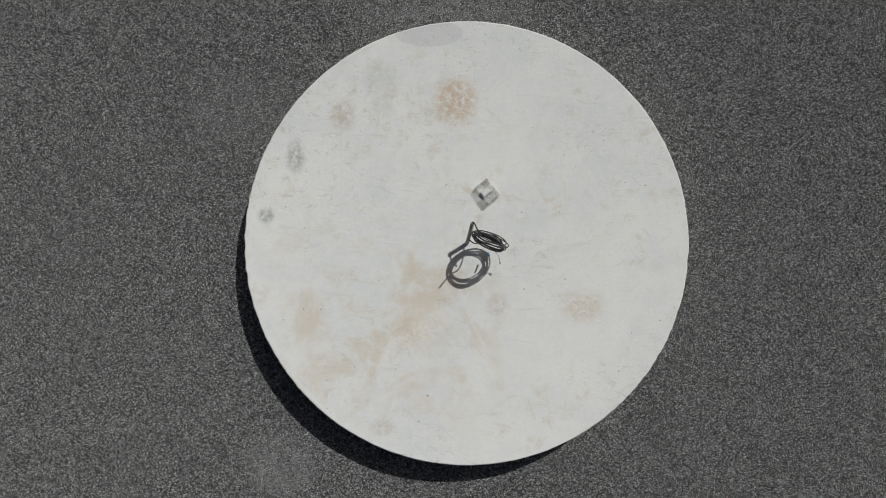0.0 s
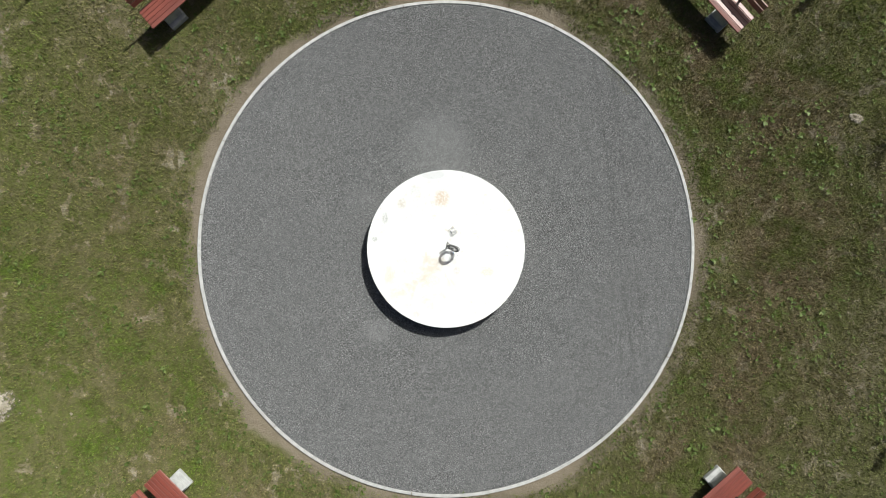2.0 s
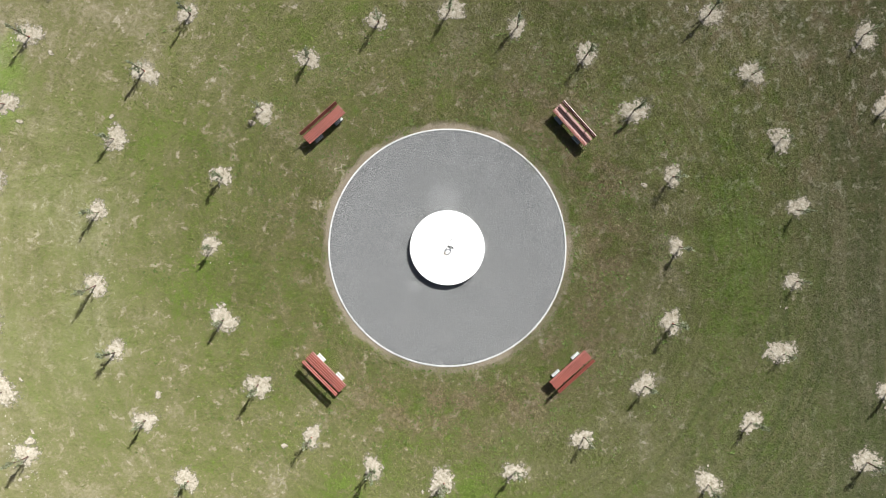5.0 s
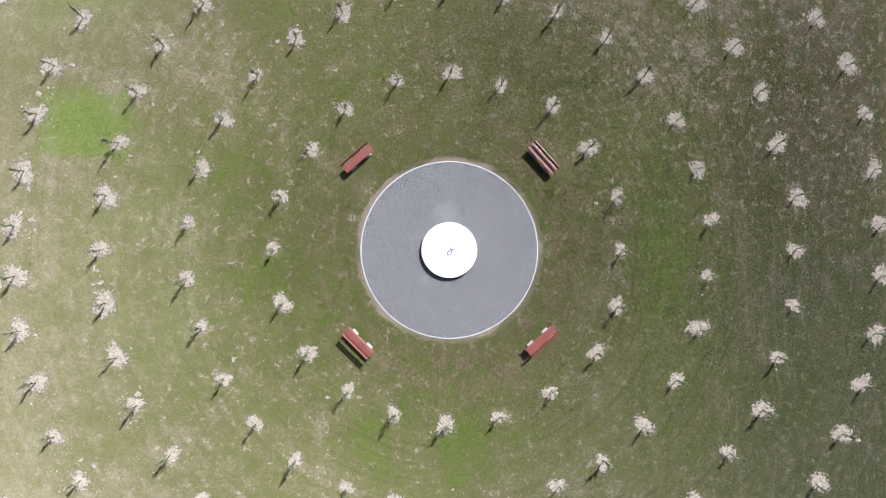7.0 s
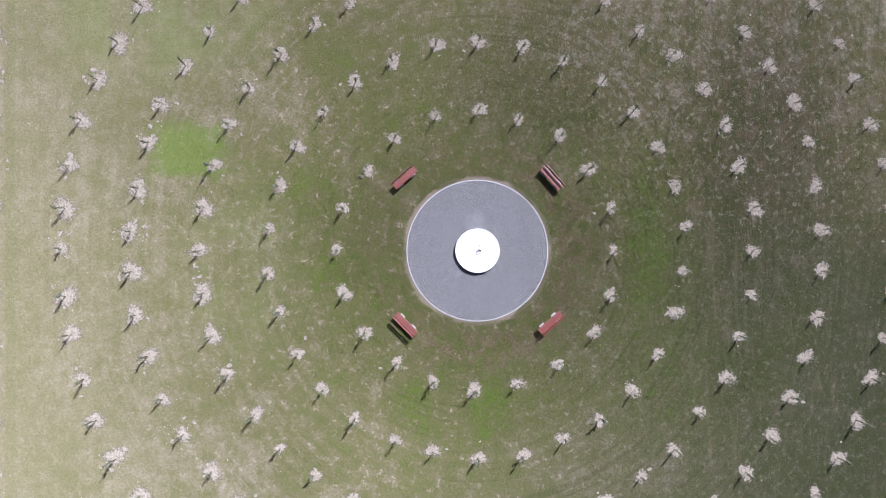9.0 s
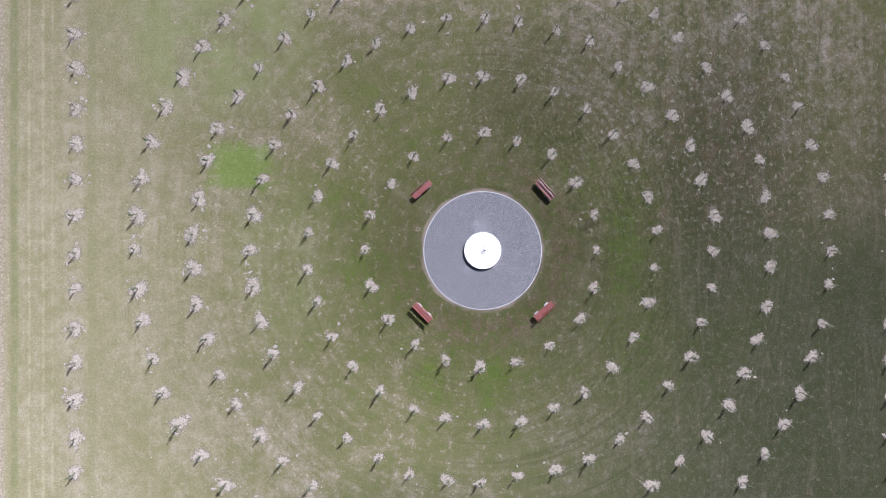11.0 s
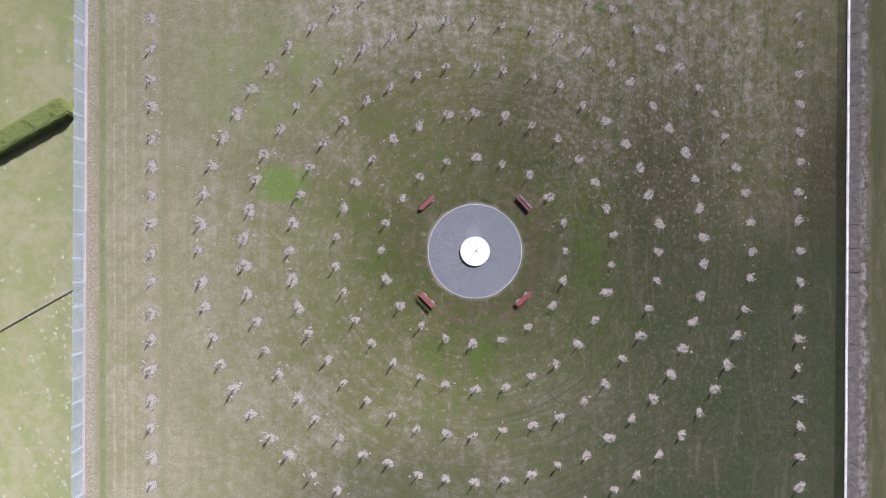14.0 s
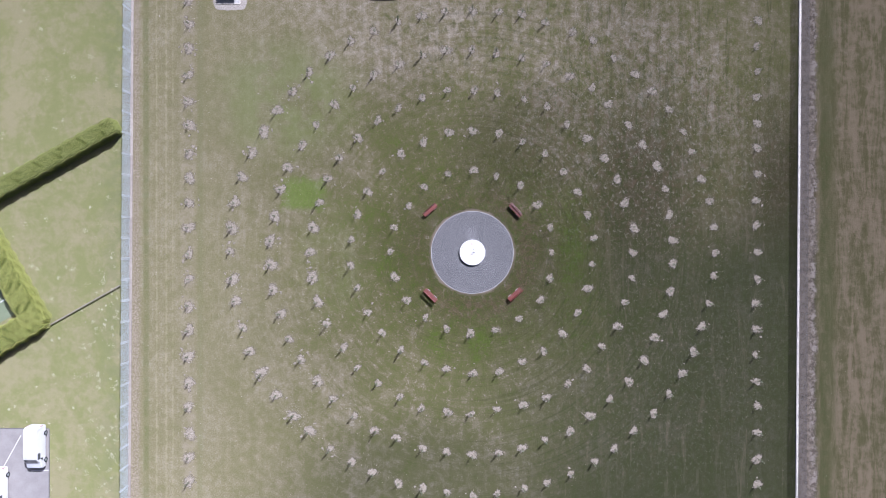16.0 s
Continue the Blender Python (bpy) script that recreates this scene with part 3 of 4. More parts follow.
def ring_disc(name, r0, r1, z0, z1, a0, a1, steps, material, bevel=0.0):
    """An arc of a flat ring with an upright inner and outer side."""
    bm = bmesh.new()
    rows = []
    for i in range(steps + 1):
        a = a0 + (a1 - a0) * i / steps
        c, s = math.cos(a), math.sin(a)
        prof = ((r0, z0), (r0, z1 - bevel), (r0 + bevel, z1), (r1 - bevel, z1), (r1, z1 - bevel), (r1, z0))
        rows.append([bm.verts.new((r * c, r * s, z)) for r, z in prof])
    for a, b in zip(rows, rows[1:]):
        for k in range(5):
            bm.faces.new((a[k], a[k + 1], b[k + 1], b[k]))
    bm.faces.new(rows[0])
    bm.faces.new(rows[-1][::-1])
    return finish_mesh(bm, name, material)


rng = np.random.default_rng(7)
rnd = random.Random(11)

# ---- where the saplings stand: five rings and two straight rows ----
SPOTS = []
for k in range(5):
    count, radius = 20 + 10 * k, 10.05 + 4.97 * k
    for i in range(count):
        a = 2 * math.pi * (i + (0.5 if k % 2 else 0.0)) / count
        SPOTS.append((radius * math.cos(a) + rnd.gauss(0, 0.10), radius * math.sin(a) + rnd.gauss(0, 0.10), k))
for k in range(-12, 13):
    SPOTS.append((-35.0 + rnd.gauss(0, 0.08), -0.2 + 3.16 * k + rnd.gauss(0, 0.08), 5))
    SPOTS.append((35.15 + rnd.gauss(0, 0.08), 0.07 + 3.19 * k + rnd.gauss(0, 0.08), 6))
SPOT_XY = np.array([s[:2] for s in SPOTS])

# bench: middle of the seat's front edge, and turn
BENCHES = ((-5.06, 5.04, 41.5), (5.12, 5.04, -48.0), (-4.98, -5.09, 135.0), (5.05, -4.99, 222.0))


# ---- setting: ground, paving, edging ----
def build_ground():
    bm = bmesh.new()
    rings, sides = [0, 30, 60, 120, 300, 800, 2500], 64
    centre = bm.verts.new((0, 0, 0))
    last = None
    for r in rings[1:]:
        now = [bm.verts.new((r * math.cos(2 * math.pi * i / sides), r * math.sin(2 * math.pi * i / sides), 0)) for i in range(sides)]
        for i in range(sides):
            j = (i + 1) % sides
            bm.faces.new((centre, now[i], now[j]) if last is None else (last[i], now[i], now[j], last[j]))
        last = now
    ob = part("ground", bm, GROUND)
    tagged(ob, "mown patchy lawn of green and dried grass on sandy earth", "lawn", kind="structure")


def build_paving():
    bm = bmesh.new()
    bmesh.ops.create_cone(bm, cap_ends=True, segments=192, radius1=5.03, radius2=5.03, depth=0.04, matrix=Matrix.Translation((0, 0, 0.0)))
    paving = part("pavement", bm, ASPHALT)
    tagged(paving, "round area of grey chip-sealed asphalt with faint scuffs", "pavement", kind="structure")
    # loose and standing chips in the stretch seen from nearby
    count = 100000
    r = np.sqrt(rng.uniform(1.5 ** 2, 5.0 ** 2, count))
    a = rng.uniform(0, 2 * np.pi, count)
    centre = np.stack([r * np.cos(a), r * np.sin(a), np.full(count, 0.019)], 1)
    size = rng.uniform(0.0022, 0.0052, count)[:, None]
    turn = rng.uniform(0, 2 * np.pi, count)
    corners = []
    for k in range(3):
        ang = turn + k * 2.094 + rng.uniform(-0.4, 0.4, count)
        corners.append(centre + np.stack([np.cos(ang), np.sin(ang), np.zeros(count)], 1) * size * rng.uniform(0.7, 1.3, (count, 1)))
    top = centre + np.stack([rng.uniform(-.3, .3, count), rng.uniform(-.3, .3, count), np.ones(count)], 1) * size * 0.8
    verts = np.stack([*corners, top], 1).reshape(-1, 3)
    base = (np.arange(count) * 4)[:, None]
    faces = np.concatenate([base + np.array(f) for f in ((0, 1, 3), (1, 2, 3), (2, 0, 3))])
    n = Nodes("chips")
    tone = n.ramp(n.island(), (0.0, (0.04, 0.04, 0.04)), (0.55, (0.12, 0.12, 0.12)), (0.85, (0.30, 0.297, 0.29)), (1.0, (0.72, 0.71, 0.69)))
    chips = part("stone_chip", raw_mesh("stone_chip", verts, faces, n.finish(tone, 0.8, 0, 0.2)), None, paving)
    tagged(chips, kind="stuff")
    # edging of curved strips, butted with thin joints
    edging = empty("edging", pose(0, 0, 0), "thin pale edging ring of curved strips round the asphalt", "edging", kind="structure")
    segs = 20
    step = 2 * math.pi / segs
    me = ring_disc("edging_strip", 5.035, 5.10, -0.05, 0.035, 0.0008, step - 0.0008, 10, EDGING, 0.006)
    for i in range(segs):
        ob = part("edging_strip", me, None, edging)
        ob.matrix_basis = pose(rnd.gauss(0, 0.004), rnd.gauss(0, 0.004), rnd.gauss(0, 0.003), 0, 0, math.degrees(i * step) + 172)


# ---- grass: single blades, thick near the paving, thinner further off ----
def soft_noise(x, y, cell, seed):
    """Smooth random values from 0 to 1 over the plan, with lumps of the given size."""
    table = np.random.default_rng(seed).random(65536)
    gx, gy = x / cell + 5000, y / cell + 5000
    ix, iy = np.floor(gx).astype(np.int64), np.floor(gy).astype(np.int64)
    fx, fy = gx - ix, gy - iy
    fx, fy = fx * fx * (3 - 2 * fx), fy * fy * (3 - 2 * fy)

    def at(i, j):
        return table[(i * 73856093 ^ j * 19349663) % 65536]
    return (at(ix, iy) * (1 - fx) + at(ix + 1, iy) * fx) * (1 - fy) + (at(ix, iy + 1) * (1 - fx) + at(ix + 1, iy + 1) * fx) * fy


def keep_off(x, y, loose=0.0):
    """Which places carry turf: not on paving, sandy collars, saplings' patches, kerbs or the car park."""
    r = np.hypot(x, y)
    a = np.arctan2(y, x)
    wave = 0.10 * np.sin(5 * a + 1) + 0.07 * np.sin(11 * a + 2) + 0.05 * np.sin(23 * a) + 0.10 * np.cos(a - 2.9)
    ok = r > 5.235 + 1.1 * wave + 0.16 * (soft_noise(x, y, 0.22, 3) - 0.5) + rng.uniform(-0.10, 0.10, len(x))
    near = np.full(len(x), 99.0)
    for i in range(0, len(SPOT_XY), 25):
        d = np.hypot(x[:, None] - SPOT_XY[None, i:i + 25, 0], y[:, None] - SPOT_XY[None, i:i + 25, 1])
        near = np.minimum(near, d.min(1))
    ok &= near > 0.47 + rng.normal(0, 0.10, len(x))
    ok &= ~((x > 40.0) & (x < 41.9 + 1.4 * soft_noise(x, y, 1.3, 5))) & ~((x > -43.1) & (x < -41.3))
    ok &= ~((x < -52.2) & (y < -21.8))
    return ok


def scatter_blades(name, x, y, length, width, lean, label):
    count = len(x)
    turn, tip = rng.uniform(0, 2 * np.pi, count), rng.uniform(0, 2 * np.pi, count)
    length = length * rng.uniform(0.5, 1.25, count)
    width = width * rng.uniform(0.6, 1.4, count)
    slope = np.clip(rng.normal(lean, 0.25, count), 0.05, 1.4)
    side = np.stack([np.cos(turn), np.sin(turn), np.zeros(count)], 1) * width[:, None] / 2
    up = np.stack([np.sin(slope) * np.cos(tip), np.sin(slope) * np.sin(tip), np.cos(slope)], 1) * length[:, None]
    foot = np.stack([x, y, np.zeros(count)], 1)
    verts = np.stack([foot - side, foot + side, foot + up], 1).reshape(-1, 3)
    ob = part(name, raw_mesh(name, verts, np.arange(count * 3).reshape(-1, 3), GRASS))
    return tagged(ob, label, "grass", kind="stuff")


def build_grass():
    # thickest round the paving; further off fewer but broader tufts
    full, inner, outer, wide = 3300.0, 5.5, 22.0, 1.5
    plans = []
    count = int(math.pi * wide * inner ** 2 * full)
    r, t = inner * np.sqrt(rng.random(count)), rng.uniform(0, 2 * np.pi, count)
    plans.append((wide * r * np.cos(t), r * np.sin(t), "short mown grass blades round the paving"))
    count = int(2 * math.pi * wide * full * inner ** 2 * math.log(outer / inner))
    r, t = inner * np.exp(rng.random(count) * math.log(outer / inner)), rng.uniform(0, 2 * np.pi, count)
    plans.append((wide * r * np.cos(t), r * np.sin(t), "short mown grass between the inner saplings"))
    count = int(118 * 72 * full * (inner / outer) ** 2)
    x, y = rng.uniform(-62, 56, count), rng.uniform(-36, 36, count)
    out = np.hypot(x / wide, y) > outer
    plans.append((x[out], y[out], "mown grass of the wider field"))
    for x, y, label in plans:
        lump = soft_noise(x, y, 0.11, 1) * 0.5 + soft_noise(x, y, 0.45, 2) * 0.5
        ok = keep_off(x, y) & (rng.random(len(x)) < 0.55 + 0.9 * lump)
        x, y, lump = x[ok], y[ok], lump[ok]
        thin = np.clip(np.hypot(x / wide, y), inner, outer) / inner
        scatter_blades("lawn_grass", x, y, 0.062 * thin ** 0.15 * (0.5 + 1.0 * lump), 0.0125 * thin ** 0.95, 0.62 + 0.22 * (thin - 1), label)
    # broad-leaved weeds in rosettes
    cx, cy = rng.uniform(-15, 15, 30000), rng.uniform(-9.5, 9.5, 30000)
    clump = np.sin(cx * 1.3 + 2) * np.sin(cy * 1.7 + 1) + rng.normal(0, 0.5, len(cx)) + 2.2 * (np.abs(np.hypot(cx, cy) - 5.5) < 0.22) * (np.sin(3 * np.arctan2(cy, cx) + 0.6) > -0.2)
    ok = keep_off(cx, cy) & (clump > 0.05 + 0.22 * np.clip(np.hypot(cx, cy) - 8, 0, 6))
    cx, cy = cx[ok], cy[ok]
    n, leaves = len(cx), 8
    big = rng.gamma(3.0, 0.008, n) + 0.010
    verts = []
    for k in range(leaves):
        a = rng.uniform(0, 2 * np.pi, n)
        d = np.stack([np.cos(a), np.sin(a), np.zeros(n)], 1)
        s = np.stack([-np.sin(a), np.cos(a), np.zeros(n)], 1)
        z = np.array([0, 0, 1.0])
        foot = np.stack([cx, cy, np.full(n, 0.012)], 1)
        g = (big * rng.uniform(0.6, 1.3, n))[:, None]
        verts.append(np.stack([foot, foot + d * g * 0.6 + s * g * 0.26 + z * g * 0.5, foot + d * g * 1.1 + z * g * 0.4, foot + d * g * 0.6 - s * g * 0.26 + z * g * 0.5], 1))
    verts = np.concatenate(verts).reshape(-1, 3)
    ob = part("weed", raw_mesh("weed", verts, np.arange(len(verts)).reshape(-1, 4), WEED))
    tagged(ob, "low broad-leaved green weeds in the lawn", "weeds", kind="stuff")
    # pale clippings and crumbs of earth, thick round some saplings
    px, py = [], []
    for x, y, k in SPOTS:
        m = int(rng.gamma(1.1, 40) * (4.6 if x < -22 else 2.2 if x < -12 else 2.2 if x > 4 and y > 3 else 0.8))
        spread = rng.uniform(0.45, 1.0)
        px.append(x + rng.normal(0, spread, m))
        py.append(y + rng.normal(0, spread, m))
    px.append(rng.uniform(-62, 55, 5200)), py.append(rng.uniform(-35, 35, 5200))
    px.append(rng.normal(18, 10, 2000)), py.append(rng.normal(16, 9, 2000))
    px, py = np.concatenate(px), np.concatenate(py)
    ok = (np.hypot(px, py) > 5.4) & (np.abs(px - 41) > 1) & (np.abs(px + 42) > 1)
    px, py = px[ok], py[ok]
    n = len(px)
    size = rng.gamma(2.0, 0.011, n) + 0.010
    near = np.hypot(px, py) < 20
    size[near] *= 0.45
    size[px > 4] *= 0.55
    foot = np.stack([px, py, np.full(n, 0.022)], 1)
    quad = []
    for k in range(4):
        a = k * np.pi / 2 + rng.uniform(-0.6, 0.6, n)
        quad.append(foot + np.stack([np.cos(a), np.sin(a), rng.uniform(-0.15, 0.2, n)], 1) * (size * rng.uniform(0.5, 1.3, n))[:, None])
    verts = np.stack(quad, 1).reshape(-1, 3)
    ob = part("dry_tuft", raw_mesh("dry_tuft", verts, np.arange(len(verts)).reshape(-1, 4), STRAW))
    tagged(ob, "pale dried clippings strewn over the lawn", "clippings", kind="stuff")
    # pale flowering tufts in the garden lawn, thickest along the fence
    gx = np.concatenate([rng.uniform(-60, -43.5, 60), -43.4 - rng.gamma(1.6, 1.5, 110)])
    gy = np.concatenate([rng.uniform(-32, 30, 60), rng.uniform(-33, 0, 110)])
    px, py = [], []
    for x, y in zip(gx, gy):
        w, m = rng.uniform(0.07, 0.20), rng.integers(10, 70)
        px.append(x + rng.normal(0, w, m)), py.append(y + rng.normal(0, w, m))
    px, py = np.concatenate(px), np.concatenate(py)
    ok = (px < -43.2) & ~((px < -52.2) & (py < -21.6))
    px, py = px[ok], py[ok]
    foot = np.stack([px, py, np.full(len(px), 0.022)], 1)
    size, quad = rng.gamma(2.0, 0.010, len(px)) + 0.012, []
    for k in range(4):
        a = k * np.pi / 2 + rng.uniform(-0.6, 0.6, len(px))
        quad.append(foot + np.stack([np.cos(a), np.sin(a), rng.uniform(-0.1, 0.25, len(px))], 1) * (size * rng.uniform(0.5, 1.3, len(px)))[:, None])
    verts = np.stack(quad, 1).reshape(-1, 3)
    ob = part("flower_tuft", raw_mesh("flower_tuft", verts, np.arange(len(verts)).reshape(-1, 4), PALE_TUFT))
    tagged(ob, "pale flowering tufts scattered in the garden lawn", "flowers", kind="stuff")


# ---- plinth with its cable, box and crumbs ----
def build_plinth():
    bm = bmesh.new()
    sides, prof = 320, ((1.57, 0.02), (1.583, 0.270), (1.5865, 0.279), (1.579, 0.285))
    rows = []
    for r, z in prof:
        rows.append([bm.verts.new(((r + 0.003 * noise.noise((4 * math.cos(2 * math.pi * i / sides), 4 * math.sin(2 * math.pi * i / sides), 9 * z)) + 0.006 * noise.noise((90 * math.cos(2 * math.pi * i / sides), 90 * math.sin(2 * math.pi * i / sides), z)) + 0.006 * noise.noise((30 * math.cos(2 * math.pi * i / sides), 30 * math.sin(2 * math.pi * i / sides), z))) * math.cos(2 * math.pi * i / sides),
                                   r * math.sin(2 * math.pi * i / sides) * (1 + 0.002 * noise.noise((i * 0.7, 3, z))), z)) for i in range(sides)])
    for a, b in zip(rows, rows[1:]):
        for i in range(sides):
            bm.faces.new((a[i], a[(i + 1) % sides], b[(i + 1) % sides], b[i]))
    bm.faces.new(rows[-1])
    bm.faces.new(rows[0][::-1])
    ob = part("plinth", bm, PLINTH)
    tagged(ob, "low round pale concrete slab with rust and dirt stains", "plinth")
    # crumbs of leaf and grit on top
    crumbs = bmesh.new()
    for i in range(64):
        r, a = 1.55 * math.sqrt(rnd.random()), rnd.random() * 6.283
        s = rnd.uniform(0.0020, 0.0042) * (1.4 if i % 12 == 0 else 1)
        bmesh.ops.create_cone(crumbs, cap_ends=True, segments=5, radius1=s, radius2=s * 0.4, depth=s * 0.6,
                              matrix=pose(r * math.cos(a), r * math.sin(a), 0.285 + s * 0.3, 0, 0, rnd.uniform(0, 360)) @ Matrix.Diagonal((1.7, 0.7, 1, 1)))
    tagged(part("leaf_crumb", crumbs, make_leaf("crumb", (0.0, (0.05, 0.05, 0.04)), (0.6, (0.14, 0.13, 0.11)), (0.88, (0.3, 0.27, 0.22)), (1.0, (0.8, 0.8, 0.78)))), "dark crumbs of leaf and grit on the slab", "debris", kind="stuff")


def build_cable():
    top = 0.285
    thing = empty("conduit", pose(0.0, 0.0, top), "grey conduit stub with a hung coil of black cable", "conduit")
    bm = tube(bmesh.new(), [(0.0, -0.003, -0.01), (0.007, 0.026, 0.055), (0.018, 0.082, 0.155), (0.028, 0.134, 0.25)], [0.014, 0.014, 0.013, 0.013], 14)
    part("pipe", bm, PIPE, thing, "grey plastic pipe with a cut end", True)
    coil = bmesh.new()
    # plane of the coil: steep, turned to the south-west
    u = Vector((0.91, -0.38, -0.17)).normalized()
    v = Vector((-0.12, -0.33, 0.93)).normalized()
    w = u.cross(v)
    mid = Vector((0.140, 0.020, 0.222))
    turns, steps = 13, 32
    pts = []
    r0 = random.Random(3)
    radii = [(0.120 + r0.uniform(-0.026, 0.016), 0.124 - 0.055 * r0.random() ** 1.5, r0.uniform(-0.032, 0.030)) for _ in range(turns + 1)]
    slip = [(r0.uniform(-0.012, 0.012), r0.uniform(-0.012, 0.012)) for _ in range(turns + 1)]
    for i in range(turns * steps):
        k, f = divmod(i, steps)
        f /= steps
        ra, rb, off = (radii[k][j] * (1 - f) + radii[k + 1][j] * f for j in range(3))
        du, dv = (slip[k][j] * (1 - f) + slip[k + 1][j] * f for j in range(2))
        a = 2 * math.pi * f + 0.5
        pts.append(mid + u * (ra * math.cos(a) + du) + v * (rb * math.sin(a) + dv) + w * (off + 0.004 * math.sin(2 * a + k)))
    tube(coil, pts, 0.0037, 6)
    part("cable", coil, CABLE, thing, "coiled black cable", True)
    lead = tube(bmesh.new(), smooth([(0.010, 0.03, 0.05), (0.045, 0.0, 0.12), (0.075, 0.005, 0.22), (0.06, 0.03, 0.30), (0.036, 0.014, 0.39)]), 0.0045, 6)
    tube(lead, smooth([(0.028, 0.131, 0.24), (0.036, 0.138, 0.26), (0.055, 0.10, 0.265), (0.08, 0.05, 0.25)]), 0.0045, 6)
    part("cable_lead", lead, CABLE, thing, "", True)
    part("tape", block(0.010, 0.007, 0.05, pose(0.145, -0.075, 0.125, 24, 6, 0), 0.002), BLUE, thing, "blue tape flag")
    ends = tube(bmesh.new(), [(0.19, -0.06, 0.15), (0.215, -0.09, 0.14), (0.225, -0.13, 0.10)], 0.002, 5)
    tube(ends, [(0.225, -0.13, 0.10), (0.23, -0.145, 0.095)], 0.005, 5)
    part("wire_end", ends, GREYWIRE, thing, "thin grey wire end", True)


def build_box():
    thing = empty("plastic_box", pose(0.145, 0.37, 0.287, 0, 0, 38), "small clear plastic box lying open on the slab", "box")
    w, d, h, t = 0.105, 0.148, 0.058, 0.003
    body = block(w, d, t, pose(0, 0, t / 2))
    for sx in (-1, 1):
        block(t, d, h - t, pose(sx * (w - t) / 2, 0, (h + t) / 2), 0, body)
    for sy in (-1, 1):
        block(w - 2 * t, t, h - t, pose(0, sy * (d - t) / 2, (h + t) / 2), 0, body)
    part("body", body, CLEAR, thing)
    lid = block(w, d * 0.45, t, pose(0, -d * 0.22, h + 0.004))
    part("lid", lid, CLEAR, thing, "half-open clear lid")
    part("insert", block(w * 0.8, d * 0.30, 0.02, pose(0, d * 0.02, 0.016), 0.003), make_plain("pale_insert", (0.62, 0.61, 0.6), (0.72, 0.71, 0.7), 20), thing, "pale insert")


# ---- benches ----
def build_benches():
    first = empty("bench", pose(0, 0, 0), "red-stained slatted wooden bench on two concrete feet", "bench", "benches round the paving")
    slat = finish_mesh(block(2.0, 0.0875, 0.036, bevel=0.008), "seat_slat", SLAT)
    for i in range(5):
        ob = part("seat_slat", slat, None, first)
        ob.matrix_basis = pose(0, 0.002 + 0.092 * i, 0.478 + (-0.004 if i == 0 else -0.006 * i), -2 if i else 9)
    back = finish_mesh(block(2.0, 0.032, 0.105, bevel=0.006), "back_slat", SLAT)
    for i in range(2):
        ob = part("back_slat", back, None, first)
        ob.matrix_basis = pose(0, 0.452 + 0.036 * i, 0.668 + 0.122 * i, -16)
    for x in (-0.56, 0.56):
        foot = block(0.40, 0.60, 0.12, pose(x, 0.22, 0.06), 0.02)
        block(0.36, 0.38, 0.315, pose(x, 0.21, 0.2705), 0.016, foot)
        part("foot", foot, CONCRETE, first, "cast concrete foot")
        arm = block(0.05, 0.46, 0.024, pose(x, 0.20, 0.438, -3), 0.003)
        block(0.05, 0.018, 0.50, pose(x, 0.437, 0.63, -16), 0.003, arm)
        part("bracket", arm, IRON, first, "dark iron bracket")
    spots = list(BENCHES)
    x, y, rz = spots[0]
    first.matrix_basis = pose(x, y, 0, 0, 0, rz)
    for x, y, rz in spots[1:]:
        copy_thing(first, pose(x, y, 0, 0, 0, rz))


# ---- saplings and their patches of bare earth ----
def sapling_meshes(seed):
    r = random.Random(seed)
    height = r.uniform(1.12, 1.45)
    wood, leaves, faces = bmesh.new(), [], []
    bend = Vector((r.uniform(-0.07, 0.07), r.uniform(-0.07, 0.07), 0))
    stem = [Vector((0, 0, -0.03)) + bend * math.sin(2.2 * f) + Vector((0.012 * math.sin(7 * f), 0.012 * math.cos(6 * f), height * f)) for f in (0, 0.12, 0.25, 0.4, 0.55, 0.7, 0.85, 1.0)]
    tube(wood, stem, [0.034, 0.028, 0.024, 0.021, 0.018, 0.014, 0.009, 0.004], 6)

    def leaf(p, d, s):
        d = d.normalized()
        side = d.cross(Vector((r.uniform(-1, 1), r.uniform(-1, 1), r.uniform(0.2, 1)))).normalized() * s * 0.32
        k = len(leaves)
        leaves.extend((p, p + d * s * 0.5 + side, p + d * s, p + d * s * 0.5 - side))
        faces.append((k, k + 1, k + 2, k + 3))
    for b in range(r.randint(12, 17)):
        f = r.uniform(0.2, 0.92)
        j = min(int(f * 7), 6)
        start = stem[j].lerp(stem[j + 1], f * 7 - j)
        a = r.uniform(0, 6.283)
        reach = (1.12 - f) * r.uniform(0.12, 0.36)
        out = Vector((math.cos(a), math.sin(a), 0)) * reach
        rise = Vector((0, 0, r.uniform(0.15, 0.45)))
        pts = [start, start + out * 0.55 + rise * 0.35, start + out * 0.85 + rise * 0.75, start + out + rise]
        tube(wood, pts, [0.006, 0.0045, 0.003, 0.0015], 4)
        for q in range(r.randint(16, 27)):
            g = r.uniform(0.15, 1.0) * 3
            i = min(int(g), 2)
            p = pts[i].lerp(pts[i + 1], g - i)
            leaf(p, Vector((r.uniform(-1, 1), r.uniform(-1, 1), r.uniform(-0.5, 0.9))), r.uniform(0.04, 0.078))
    for q in range(85):
        f = r.uniform(0.3, 1.0)
        j = min(int(f * 7), 6)
        leaf(stem[j].lerp(stem[j + 1], f * 7 - j), Vector((r.uniform(-1, 1), r.uniform(-1, 1), r.uniform(-0.2, 0.9))), r.uniform(0.04, 0.07))
    return finish_mesh(wood, "trunk", BARK, True), raw_mesh("crown", [tuple(v) for v in leaves], faces, LEAF)


